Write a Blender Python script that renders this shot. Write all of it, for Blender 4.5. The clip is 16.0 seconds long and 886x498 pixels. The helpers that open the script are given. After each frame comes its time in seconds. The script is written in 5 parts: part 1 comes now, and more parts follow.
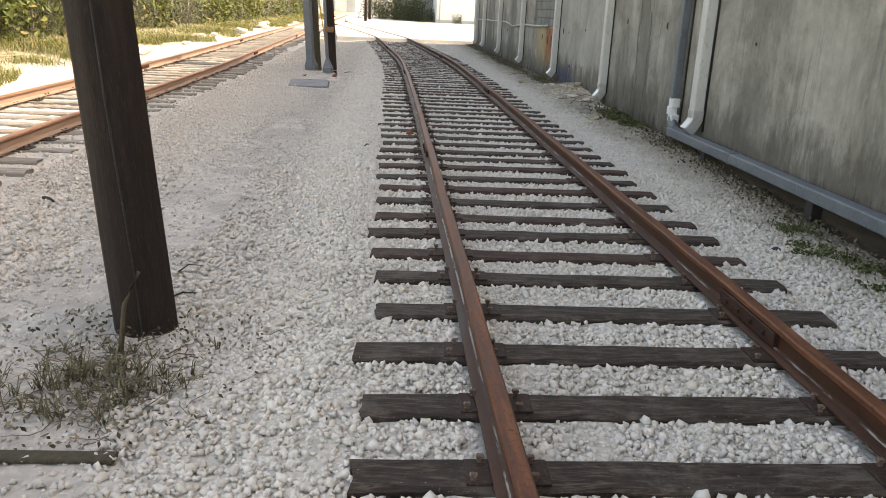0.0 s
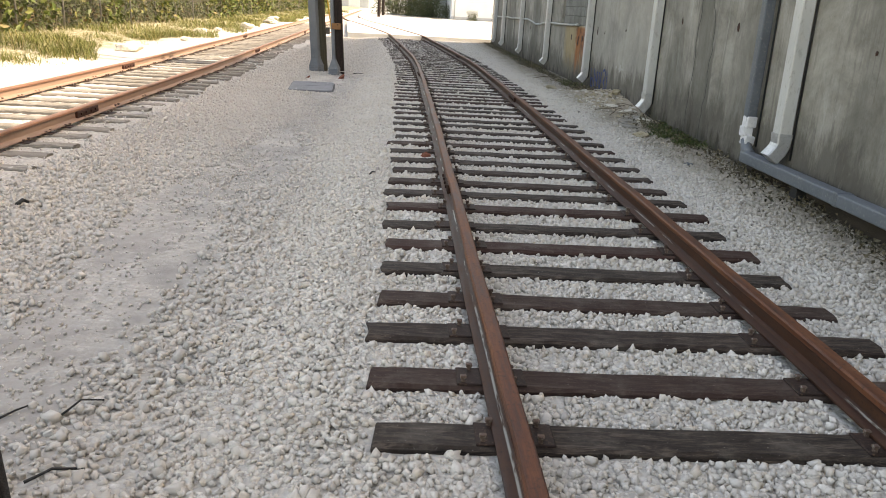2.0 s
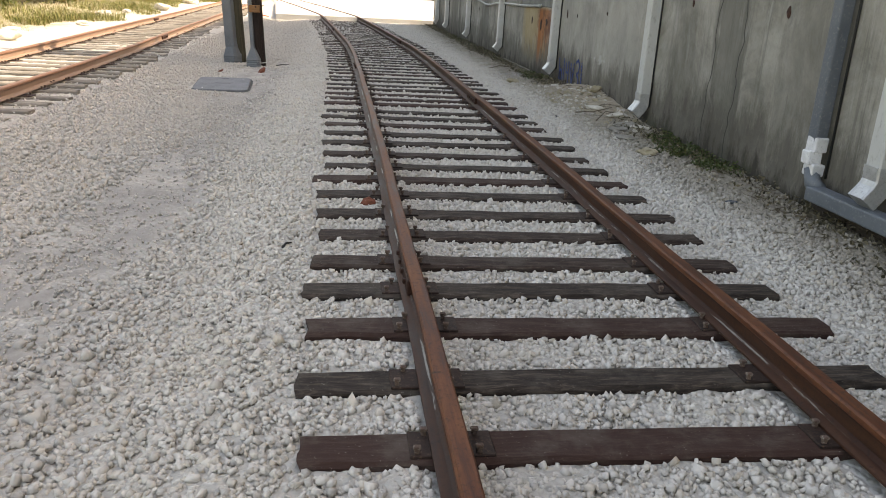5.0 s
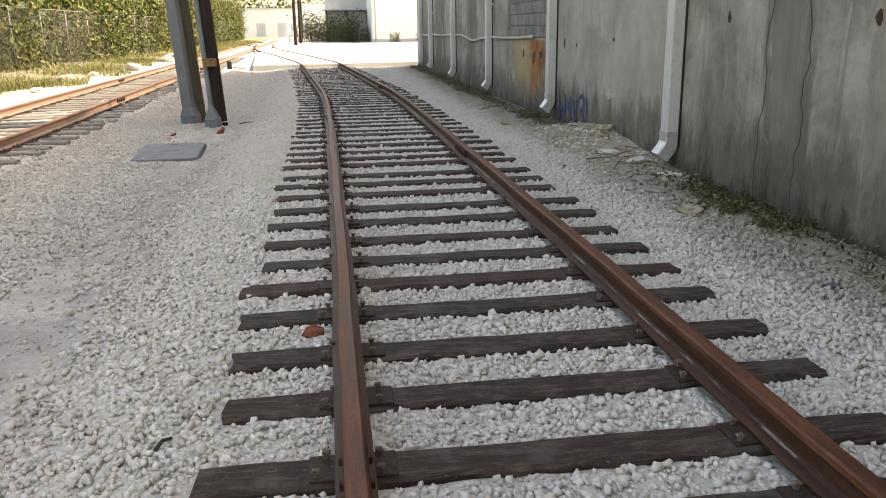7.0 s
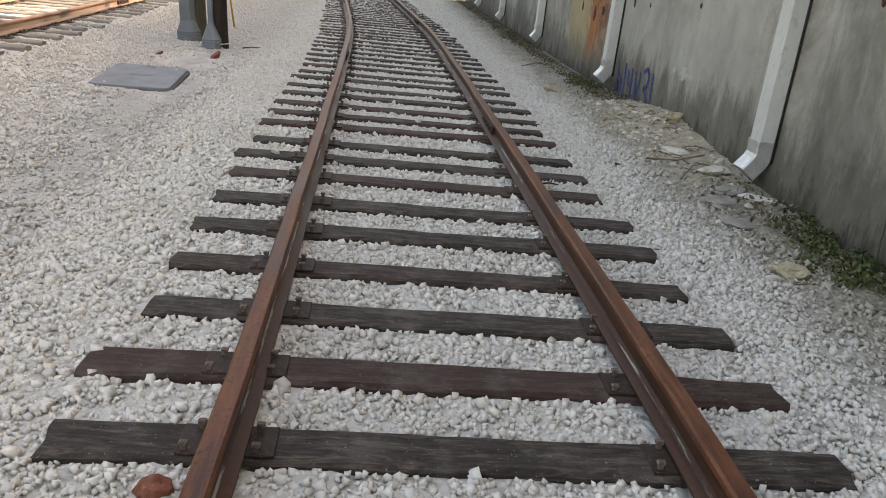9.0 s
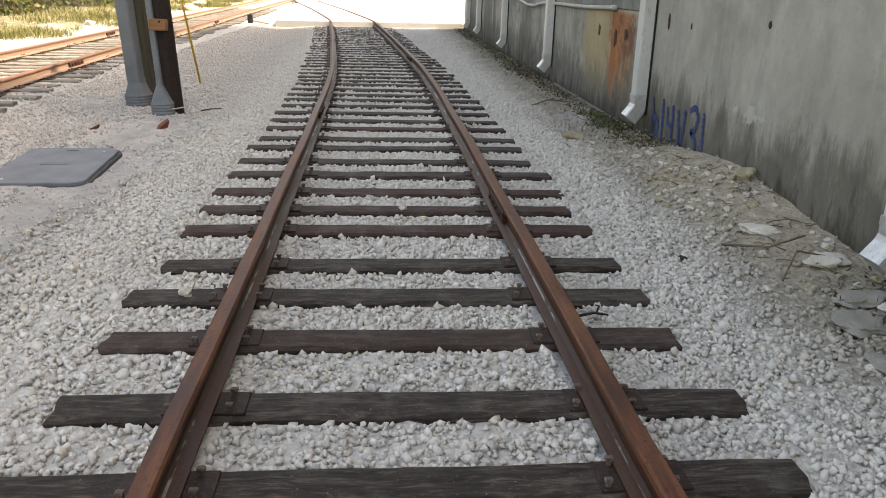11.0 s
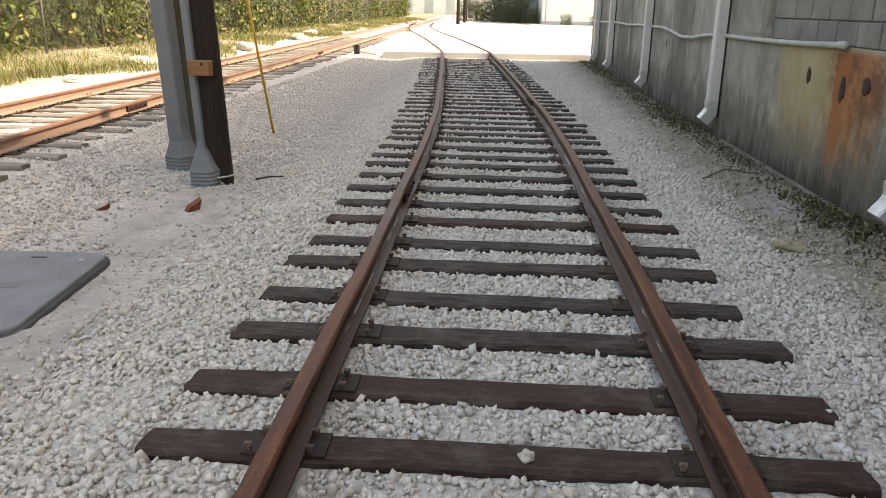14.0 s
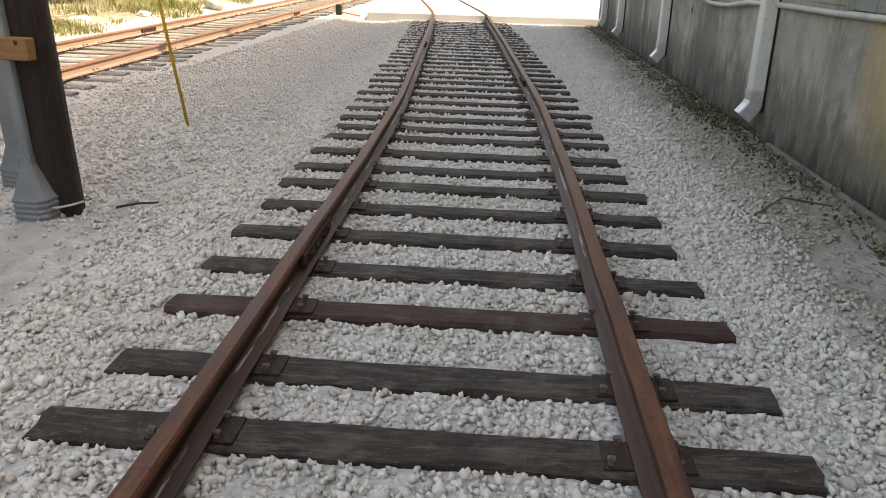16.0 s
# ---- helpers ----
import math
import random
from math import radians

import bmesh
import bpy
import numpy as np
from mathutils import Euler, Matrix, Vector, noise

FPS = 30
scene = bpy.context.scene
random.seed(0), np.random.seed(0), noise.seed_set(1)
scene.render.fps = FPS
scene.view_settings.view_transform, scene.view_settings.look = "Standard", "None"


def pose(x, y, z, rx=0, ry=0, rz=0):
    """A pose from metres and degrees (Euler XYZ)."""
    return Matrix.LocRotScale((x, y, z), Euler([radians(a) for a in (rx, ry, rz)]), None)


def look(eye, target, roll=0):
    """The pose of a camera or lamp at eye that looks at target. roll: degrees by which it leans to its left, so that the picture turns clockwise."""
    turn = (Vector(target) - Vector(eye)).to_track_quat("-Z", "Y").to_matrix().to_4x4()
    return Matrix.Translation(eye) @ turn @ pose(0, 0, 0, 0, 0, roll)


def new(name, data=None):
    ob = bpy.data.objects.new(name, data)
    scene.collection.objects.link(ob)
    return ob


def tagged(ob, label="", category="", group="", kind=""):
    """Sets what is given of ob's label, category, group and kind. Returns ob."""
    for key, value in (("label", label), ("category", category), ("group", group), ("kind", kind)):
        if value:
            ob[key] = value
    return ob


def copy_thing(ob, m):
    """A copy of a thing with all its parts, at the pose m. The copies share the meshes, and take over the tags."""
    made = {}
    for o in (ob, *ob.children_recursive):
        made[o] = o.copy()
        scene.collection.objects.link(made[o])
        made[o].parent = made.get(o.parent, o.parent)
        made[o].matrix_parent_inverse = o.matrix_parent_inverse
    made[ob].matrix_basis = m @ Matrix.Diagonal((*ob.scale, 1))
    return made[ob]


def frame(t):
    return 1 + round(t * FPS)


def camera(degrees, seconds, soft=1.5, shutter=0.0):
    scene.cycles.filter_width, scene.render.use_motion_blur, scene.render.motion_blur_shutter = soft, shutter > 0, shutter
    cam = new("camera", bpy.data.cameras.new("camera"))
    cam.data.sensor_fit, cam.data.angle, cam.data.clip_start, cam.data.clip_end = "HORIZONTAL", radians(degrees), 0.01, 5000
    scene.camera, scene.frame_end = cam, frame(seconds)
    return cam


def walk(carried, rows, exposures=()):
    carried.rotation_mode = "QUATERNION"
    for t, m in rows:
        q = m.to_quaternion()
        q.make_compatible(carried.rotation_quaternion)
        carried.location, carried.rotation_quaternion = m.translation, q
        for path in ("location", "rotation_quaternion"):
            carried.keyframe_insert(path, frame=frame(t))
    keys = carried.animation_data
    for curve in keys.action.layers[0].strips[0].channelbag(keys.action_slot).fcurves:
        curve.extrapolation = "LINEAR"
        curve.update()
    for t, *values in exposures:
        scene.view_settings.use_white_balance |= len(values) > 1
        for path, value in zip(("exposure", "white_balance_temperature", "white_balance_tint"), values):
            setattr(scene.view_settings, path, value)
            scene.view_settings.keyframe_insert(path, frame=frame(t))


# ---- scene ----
cam = camera(58.5, 16.0, soft=0.95)
PATH = [
    (0, (-1.202, -3.772, 1.568), (-1.054, -1.864, 0.987), 2.7),
    (0.5, (-1.188, -3.3, 1.58), (-1.145, -1.394, 0.973), 2.6),
    (1, (-1.234, -2.873, 1.582), (-1.093, -0.986, 0.935), 3.9),
    (1.5, (-1.184, -2.217, 1.538), (-1.054, -0.331, 0.884), 3.7),
    (2, (-1.2, -1.821, 1.545), (-1.078, 0.086, 0.955), 3.3),
    (2.5, (-1.227, -1.262, 1.532), (-1.111, 0.629, 0.893), 3.1),
    (3, (-1.15, -0.757, 1.485), (-1.065, 1.138, 0.85), 1.9),
    (3.5, (-1.121, -0.252, 1.457), (-1.004, 1.646, 0.839), 1.8),
    (3.7, (-1.146, -0.137, 1.539), (-0.971, 1.752, 0.906), 2.2),
    (5.8, (-1.13, 1.75, 1.5), (-0.855, 3.628, 0.87), 3.3),
    (6, (-1.081, 1.965, 1.491), (-0.812, 3.831, 0.823), 3.0),
    (6.5, (-0.985, 2.464, 1.487), (-0.707, 4.356, 0.903), -0.0),
    (7, (-0.764, 2.815, 1.455), (-0.5, 4.722, 0.915), -0.8),
    (7.5, (-0.548, 3.183, 1.527), (-0.351, 5.088, 0.951), -0.0),
    (8, (-0.489, 3.709, 1.464), (-0.301, 5.605, 0.858), 1.1),
    (8.5, (-0.378, 4.211, 1.447), (-0.219, 6.083, 0.762), 0.6),
    (9, (-0.363, 4.675, 1.485), (-0.16, 6.54, 0.792), 6.2),
    (9.5, (-0.209, 5.201, 1.443), (0.007, 7.103, 0.863), 4.4),
    (9.7, (-0.217, 5.426, 1.485), (0.021, 7.318, 0.883), 3.5),
    (11.8, (0.042, 7.326, 1.516), (0.141, 9.217, 0.873), 1.6),
    (12, (0.055, 7.474, 1.516), (0.143, 9.379, 0.914), 2.6),
    (12.5, (-0.029, 7.992, 1.499), (0.014, 9.908, 0.928), 2.8),
    (13, (0.004, 8.503, 1.454), (-0.047, 10.422, 0.893), 1.8),
    (13.5, (0.008, 8.995, 1.477), (-0.141, 10.901, 0.889), 0.7),
    (14, (-0.081, 9.578, 1.511), (-0.199, 11.486, 0.924), 1.2),
    (14.5, (-0.016, 10.172, 1.488), (-0.137, 12.087, 0.921), 0.7),
    (15, (0.013, 10.775, 1.489), (-0.098, 12.687, 0.913), 2.4),
    (15.5, (0.102, 11.371, 1.485), (-0.012, 13.267, 0.86), 1.7),
    (16, (0.177, 11.939, 1.505), (0.056, 13.815, 0.824), 1.9),
]
EXPOSURES = [(s, stops, 10700.0, 14.0) for s, stops in ((0.0, 2.10), (1.5, 2.18), (3.0, 1.97), (3.7, 1.97), (6.5, 2.0), (7.5, 2.08), (8.5, 2.06), (9.3, 2.28), (13.0, 2.04), (16.0, 2.05))]
walk(cam, [(t, look(eye, target, roll)) for t, eye, target, roll in PATH], EXPOSURES)

# ---- light ----
EL, AZ = 48.3, 88.0
world = bpy.data.worlds.new("sky")
scene.world = world
world.use_nodes = True
wn = world.node_tree.nodes
sky = wn.new("ShaderNodeTexSky")
sky.sky_type, sky.sun_disc = "NISHITA", False
sky.sun_elevation, sky.sun_rotation = radians(EL), radians(AZ)
sky.air_density, sky.dust_density = 1.0, 2.0
world.node_tree.links.new(sky.outputs[0], wn["Background"].inputs[0])
wn["Background"].inputs[1].default_value = 0.15
sun = new("sun", bpy.data.lights.new("sun", "SUN"))
sun.data.energy, sun.data.angle, sun.data.color = 2.0, radians(0.6), (0.97, 0.98, 1.0)
sd = Vector((math.cos(radians(EL)) * math.sin(radians(AZ)), math.cos(radians(EL)) * math.cos(radians(AZ)), math.sin(radians(EL))))
sun.matrix_world = look(sd * 60, (0, 0, 0))


# ---- materials ----
class Nodes:
    """A thin wrapper that builds a node material."""

    def __init__(self, name):
        self.m = bpy.data.materials.new(name)
        self.m.use_nodes = True
        self.t = self.m.node_tree
        self.bsdf = self.t.nodes["Principled BSDF"]
        self.co = self.t.nodes.new("ShaderNodeTexCoord").outputs["Object"]
        self.pos = self.t.nodes.new("ShaderNodeNewGeometry")

    def link(self, a, b):
        self.t.links.new(a, b)

    def put(self, socket, value):
        if hasattr(value, "links"):
            self.link(value, socket)
        else:
            socket.default_value = value

    def world(self):
        return self.pos.outputs["Position"]

    def scaled(self, vec, s):
        n = self.t.nodes.new("ShaderNodeMapping")
        self.link(vec, n.inputs[0])
        n.inputs["Scale"].default_value = s
        return n.outputs[0]

    def noise(self, vec, scale, detail=4.0, rough=0.55, dist=0.0):
        n = self.t.nodes.new("ShaderNodeTexNoise")
        self.link(vec, n.inputs["Vector"])
        n.inputs["Scale"].default_value, n.inputs["Detail"].default_value = scale, detail
        n.inputs["Roughness"].default_value, n.inputs["Distortion"].default_value = rough, dist
        return n.outputs["Fac"]

    def voronoi(self, vec, scale, feature="F1", out="Distance"):
        n = self.t.nodes.new("ShaderNodeTexVoronoi")
        n.feature = feature
        self.link(vec, n.inputs["Vector"])
        n.inputs["Scale"].default_value = scale
        return n.outputs[out]

    def ramp(self, fac, stops):
        n = self.t.nodes.new("ShaderNodeValToRGB")
        self.link(fac, n.inputs[0])
        e = n.color_ramp.elements
        while len(e) < len(stops):
            e.new(0.5)
        for k, (p, c) in zip(e, stops):
            k.position = p
            k.color = (*c, 1) if len(c) == 3 else c
        return n.outputs[0]

    def step(self, value, lo, hi):
        n = self.t.nodes.new("ShaderNodeMapRange")
        n.interpolation_type = "SMOOTHSTEP"
        self.link(value, n.inputs[0])
        n.inputs[1].default_value, n.inputs[2].default_value = lo, hi
        return n.outputs[0]

    def math(self, op, a, b=0.0):
        n = self.t.nodes.new("ShaderNodeMath")
        n.operation = op
        self.put(n.inputs[0], a)
        self.put(n.inputs[1], b)
        return n.outputs[0]

    def mix(self, fac, a, b, mode="MIX"):
        n = self.t.nodes.new("ShaderNodeMix")
        n.data_type, n.blend_type = "RGBA", mode
        self.put(n.inputs["Factor"], fac)
        for s, v in ((n.inputs[6], a), (n.inputs[7], b)):
            self.put(s, (*v, 1) if isinstance(v, tuple) and len(v) == 3 else v)
        return n.outputs[2]

    def xyz(self, vec):
        n = self.t.nodes.new("ShaderNodeSeparateXYZ")
        self.link(vec, n.inputs[0])
        return n.outputs

    def random(self):
        return self.t.nodes.new("ShaderNodeObjectInfo").outputs["Random"]

    def island(self):
        return self.pos.outputs["Random Per Island"]

    def bump(self, height, strength=0.5, dist=0.01, normal=None):
        n = self.t.nodes.new("ShaderNodeBump")
        self.link(height, n.inputs["Height"])
        n.inputs["Strength"].default_value, n.inputs["Distance"].default_value = strength, dist
        if normal:
            self.link(normal, n.inputs["Normal"])
        return n.outputs[0]

    def done(self, color, rough=0.8, metal=0.0, normal=None, gloss=0.35):
        self.bsdf.inputs["Specular IOR Level"].default_value = gloss
        self.put(self.bsdf.inputs["Base Color"], (*color, 1) if isinstance(color, tuple) else color)
        self.put(self.bsdf.inputs["Roughness"], rough)
        self.put(self.bsdf.inputs["Metallic"], metal)
        if normal:
            self.link(normal, self.bsdf.inputs["Normal"])
        return self.m


def worn(name, dark, light, spot, scale=4.0, fine=60.0, rough=0.8, metal=0.0, bump=0.4, dist=0.004, stretch=(1, 1, 1)):
    """A plain surface in three tones: broad blotches, fine grain and small spots."""
    n = Nodes(name)
    v = n.scaled(n.co, stretch)
    broad, grain = n.noise(v, scale, 5), n.noise(v, fine, 4, 0.7)
    c = n.ramp(broad, [(0.3, dark), (0.7, light)])
    c = n.mix(n.step(grain, 0.52, 0.75), c, spot)
    c = n.mix(n.math("MULTIPLY", n.random(), 0.25), c, tuple(0.6 * x for x in dark))
    return n.done(c, rough, metal, n.bump(n.math("ADD", grain, broad), bump, dist))


def ballast_material():
    n = Nodes("ballast_stone")
    c = n.ramp(n.island(), [(0.0, (0.468, 0.436, 0.396)), (0.2, (0.603, 0.567, 0.517)), (0.5, (0.675, 0.639, 0.590)), (0.75, (0.639, 0.608, 0.562)), (0.92, (0.603, 0.531, 0.446)), (1.0, (0.738, 0.707, 0.657))])
    g = n.noise(n.world(), 90, 4, 0.7)
    c = n.mix(n.step(g, 0.5, 0.8), c, (0.56, 0.54, 0.50))
    c = n.mix(n.math("MULTIPLY", n.step(n.noise(n.world(), 0.9, 3), 0.5, 0.7), 0.25), c, (0.50, 0.44, 0.36))
    worn_side = n.math("MULTIPLY", n.step(n.math("ADD", n.xyz(n.world())[0], n.math("MULTIPLY", n.noise(n.world(), 0.9, 5, 0.7), 1.2)), -1.0, -1.9), 0.36)
    c = n.mix(worn_side, c, (0.345, 0.328, 0.308))
    grime = n.step(n.math("ADD", n.xyz(n.world())[0], n.math("MULTIPLY", n.noise(n.world(), 2.2, 5, 0.7), 0.9)), 2.0, 2.75)
    c = n.mix(n.math("MULTIPLY", grime, 0.75), c, (0.27, 0.235, 0.185))
    return n.done(c, 0.9, 0, n.bump(g, 0.5, 0.003))


def ground_material():
    """Ballast, a trodden sandy strip, the pale shoulder and the weedy bank, laid by place."""
    n = Nodes("ground")
    p = n.world()
    x, y, _ = n.xyz(p)
    wob = n.math("MULTIPLY", n.math("SUBTRACT", n.noise(p, 0.7, 5, 0.6), 0.5), 1.6)
    cell = n.voronoi(p, 30.0, out="Color")
    edge = n.voronoi(p, 30.0)
    cv = n.xyz(cell)[0]
    gravel = n.ramp(cv, [(0.0, (0.36, 0.345, 0.315)), (0.3, (0.50, 0.485, 0.45)), (0.65, (0.61, 0.59, 0.55)), (0.85, (0.54, 0.50, 0.43)), (1.0, (0.70, 0.69, 0.66))])
    gravel = n.mix(n.step(edge, 0.30, 0.65), gravel, (0.50, 0.475, 0.435))
    fine = n.noise(p, 120, 4, 0.7)
    sand = n.ramp(n.noise(p, 5, 6, 0.7), [(0.36, (0.29, 0.277, 0.258)), (0.64, (0.39, 0.372, 0.35))])
    sand = n.mix(n.step(fine, 0.55, 0.8), sand, (0.36, 0.33, 0.295))
    # the trodden strip beside the track
    mid = n.math("SUBTRACT", n.math("MULTIPLY", n.step(y, 4.0, 9.0), 0.35), 2.85)
    off = n.math("ABSOLUTE", n.math("SUBTRACT", n.math("ADD", x, n.math("MULTIPLY", wob, 0.6)), mid))
    strip = n.math("MULTIPLY", n.step(off, 0.65, 0.25), n.step(y, 19.0, 16.0))
    strip = n.math("MULTIPLY", strip, n.step(n.noise(p, 2.2, 6, 0.75), 0.36, 0.56))
    bare = n.math("ADD", n.math("ABSOLUTE", n.math("SUBTRACT", y, 16.1)), n.math("ABSOLUTE", n.math("SUBTRACT", x, 2.35)))
    bare = n.step(n.math("ADD", bare, n.math("MULTIPLY", wob, 0.5)), 0.75, 0.45)
    gravel = n.mix(n.math("MULTIPLY", n.step(n.math("ADD", x, wob), -1.6, -2.3), 0.25), gravel, (0.36, 0.34, 0.315))
    c = n.mix(strip, gravel, sand)
    # dirty fines along the foot of the wall
    foot = n.math("MULTIPLY", n.step(n.math("ADD", x, n.math("MULTIPLY", wob, 0.35)), 1.55, 2.15), n.step(x, 3.2, 2.9))
    dirt = n.ramp(n.noise(p, 9, 6, 0.75), [(0.35, (0.13, 0.11, 0.08)), (0.65, (0.34, 0.295, 0.225))])
    c = n.mix(n.math("MULTIPLY", foot, 0.85), c, dirt)
    heap = n.math("ABSOLUTE", n.math("SUBTRACT", n.math("ADD", y, n.math("MULTIPLY", wob, 0.8)), 12.5))
    heap = n.math("MULTIPLY", n.step(heap, 2.5, 1.5), n.step(n.math("ADD", x, n.math("MULTIPLY", wob, 0.3)), 1.85, 2.25))
    tan = n.ramp(n.noise(p, 11, 6, 0.75), [(0.35, (0.27, 0.222, 0.165)), (0.6, (0.44, 0.375, 0.29)), (0.75, (0.55, 0.49, 0.405))])
    c = n.mix(n.math("MULTIPLY", heap, 0.9), c, tan)
    c = n.mix(n.math("MULTIPLY", bare, 0.9), c, sand)
    # pale shell shoulder, then the bank
    pale = n.ramp(n.noise(p, 3, 6, 0.7), [(0.3, (0.50, 0.46, 0.39)), (0.7, (0.66, 0.62, 0.55))])
    c = n.mix(n.step(n.math("ADD", x, n.math("MULTIPLY", wob, 0.4)), -6.5, -7.0), c, pale)
    soil = n.ramp(n.noise(p, 6, 6, 0.7), [(0.36, (0.12, 0.11, 0.055)), (0.50, (0.24, 0.215, 0.13)), (0.60, (0.46, 0.42, 0.34))])
    c = n.mix(n.step(n.math("ADD", x, wob), -8.0, -9.2), c, soil)
    h = n.math("ADD", n.math("MULTIPLY", n.math("SUBTRACT", 0.6, edge), n.math("SUBTRACT", 1.0, strip)), n.math("MULTIPLY", fine, 0.25))
    return n.done(c, 0.95, 0, n.bump(h, 0.9, 0.02))


def sleeper_material(name="creosoted_timber", stops=((0.012, 0.0085, 0.0068), (0.038, 0.0275, 0.0220), (0.125, 0.097, 0.078)), red=(0.052, 0.021, 0.016), dusty=0.36):
    n = Nodes(name)
    o = n.scaled(n.co, (2.2, 14, 14))
    grain = n.noise(o, 2.6, 9, 0.72, 0.9)
    c = n.ramp(grain, list(zip((0.36, 0.52, 0.68), stops)))
    r = n.random()
    c = n.mix(n.math("MULTIPLY", n.step(r, 0.4, 0.9), 0.7), c, red)
    dust = n.noise(n.world(), 4.0, 6, 0.7)
    c = n.mix(n.math("MULTIPLY", n.step(dust, 0.46, 0.70), dusty), c, (0.16, 0.14, 0.118))
    cut = n.noise(n.scaled(n.co, (1.3, 46, 46)), 2.0, 5, 0.65)
    c = n.mix(n.math("MULTIPLY", n.step(cut, 0.62, 0.74), 0.22), c, (0.20, 0.18, 0.155))
    spot = n.noise(n.world(), 85, 3, 0.6)
    c = n.mix(n.math("MULTIPLY", n.step(spot, 0.66, 0.74), 0.6), c, (0.34, 0.32, 0.29))
    return n.done(c, 0.8, 0, n.bump(grain, 0.55, 0.006), 0.28)


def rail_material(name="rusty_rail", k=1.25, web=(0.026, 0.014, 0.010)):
    n = Nodes(name)
    v = n.world()
    a, b = n.noise(n.scaled(v, (8, 0.7, 8)), 3.0, 6, 0.7), n.noise(v, 45, 5, 0.7)
    c = n.ramp(a, [(0.36, (0.046 * k, 0.0145 * k, 0.008 * k)), (0.5, (0.098 * k, 0.032 * k, 0.015 * k)), (0.64, (0.15 * k, 0.057 * k, 0.027 * k))])
    c = n.mix(n.step(b, 0.5, 0.75), c, (0.030 * k, 0.013 * k, 0.009 * k))
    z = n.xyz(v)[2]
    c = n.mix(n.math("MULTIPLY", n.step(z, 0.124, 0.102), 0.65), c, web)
    low = n.math("MULTIPLY", n.step(z, 0.040, 0.037), n.step(z, 0.033, 0.035))
    dust = n.math("MULTIPLY", low, n.step(n.noise(n.scaled(v, (1, 0.10, 1)), 16, 5, 0.7), 0.50, 0.58))
    c = n.mix(n.math("MULTIPLY", dust, 0.8), c, (0.40, 0.38, 0.345))
    # lifts the brighter copy towards pale orange for sunlight
    if k > 1.5:
        c = n.mix(0.5, c, (0.28, 0.17, 0.12))
    return n.done(c, n.ramp(a, [(0.3, (0.45, 0.45, 0.45)), (0.7, (0.7, 0.7, 0.7))]), 0.1, n.bump(b, 0.35, 0.002), 0.3)


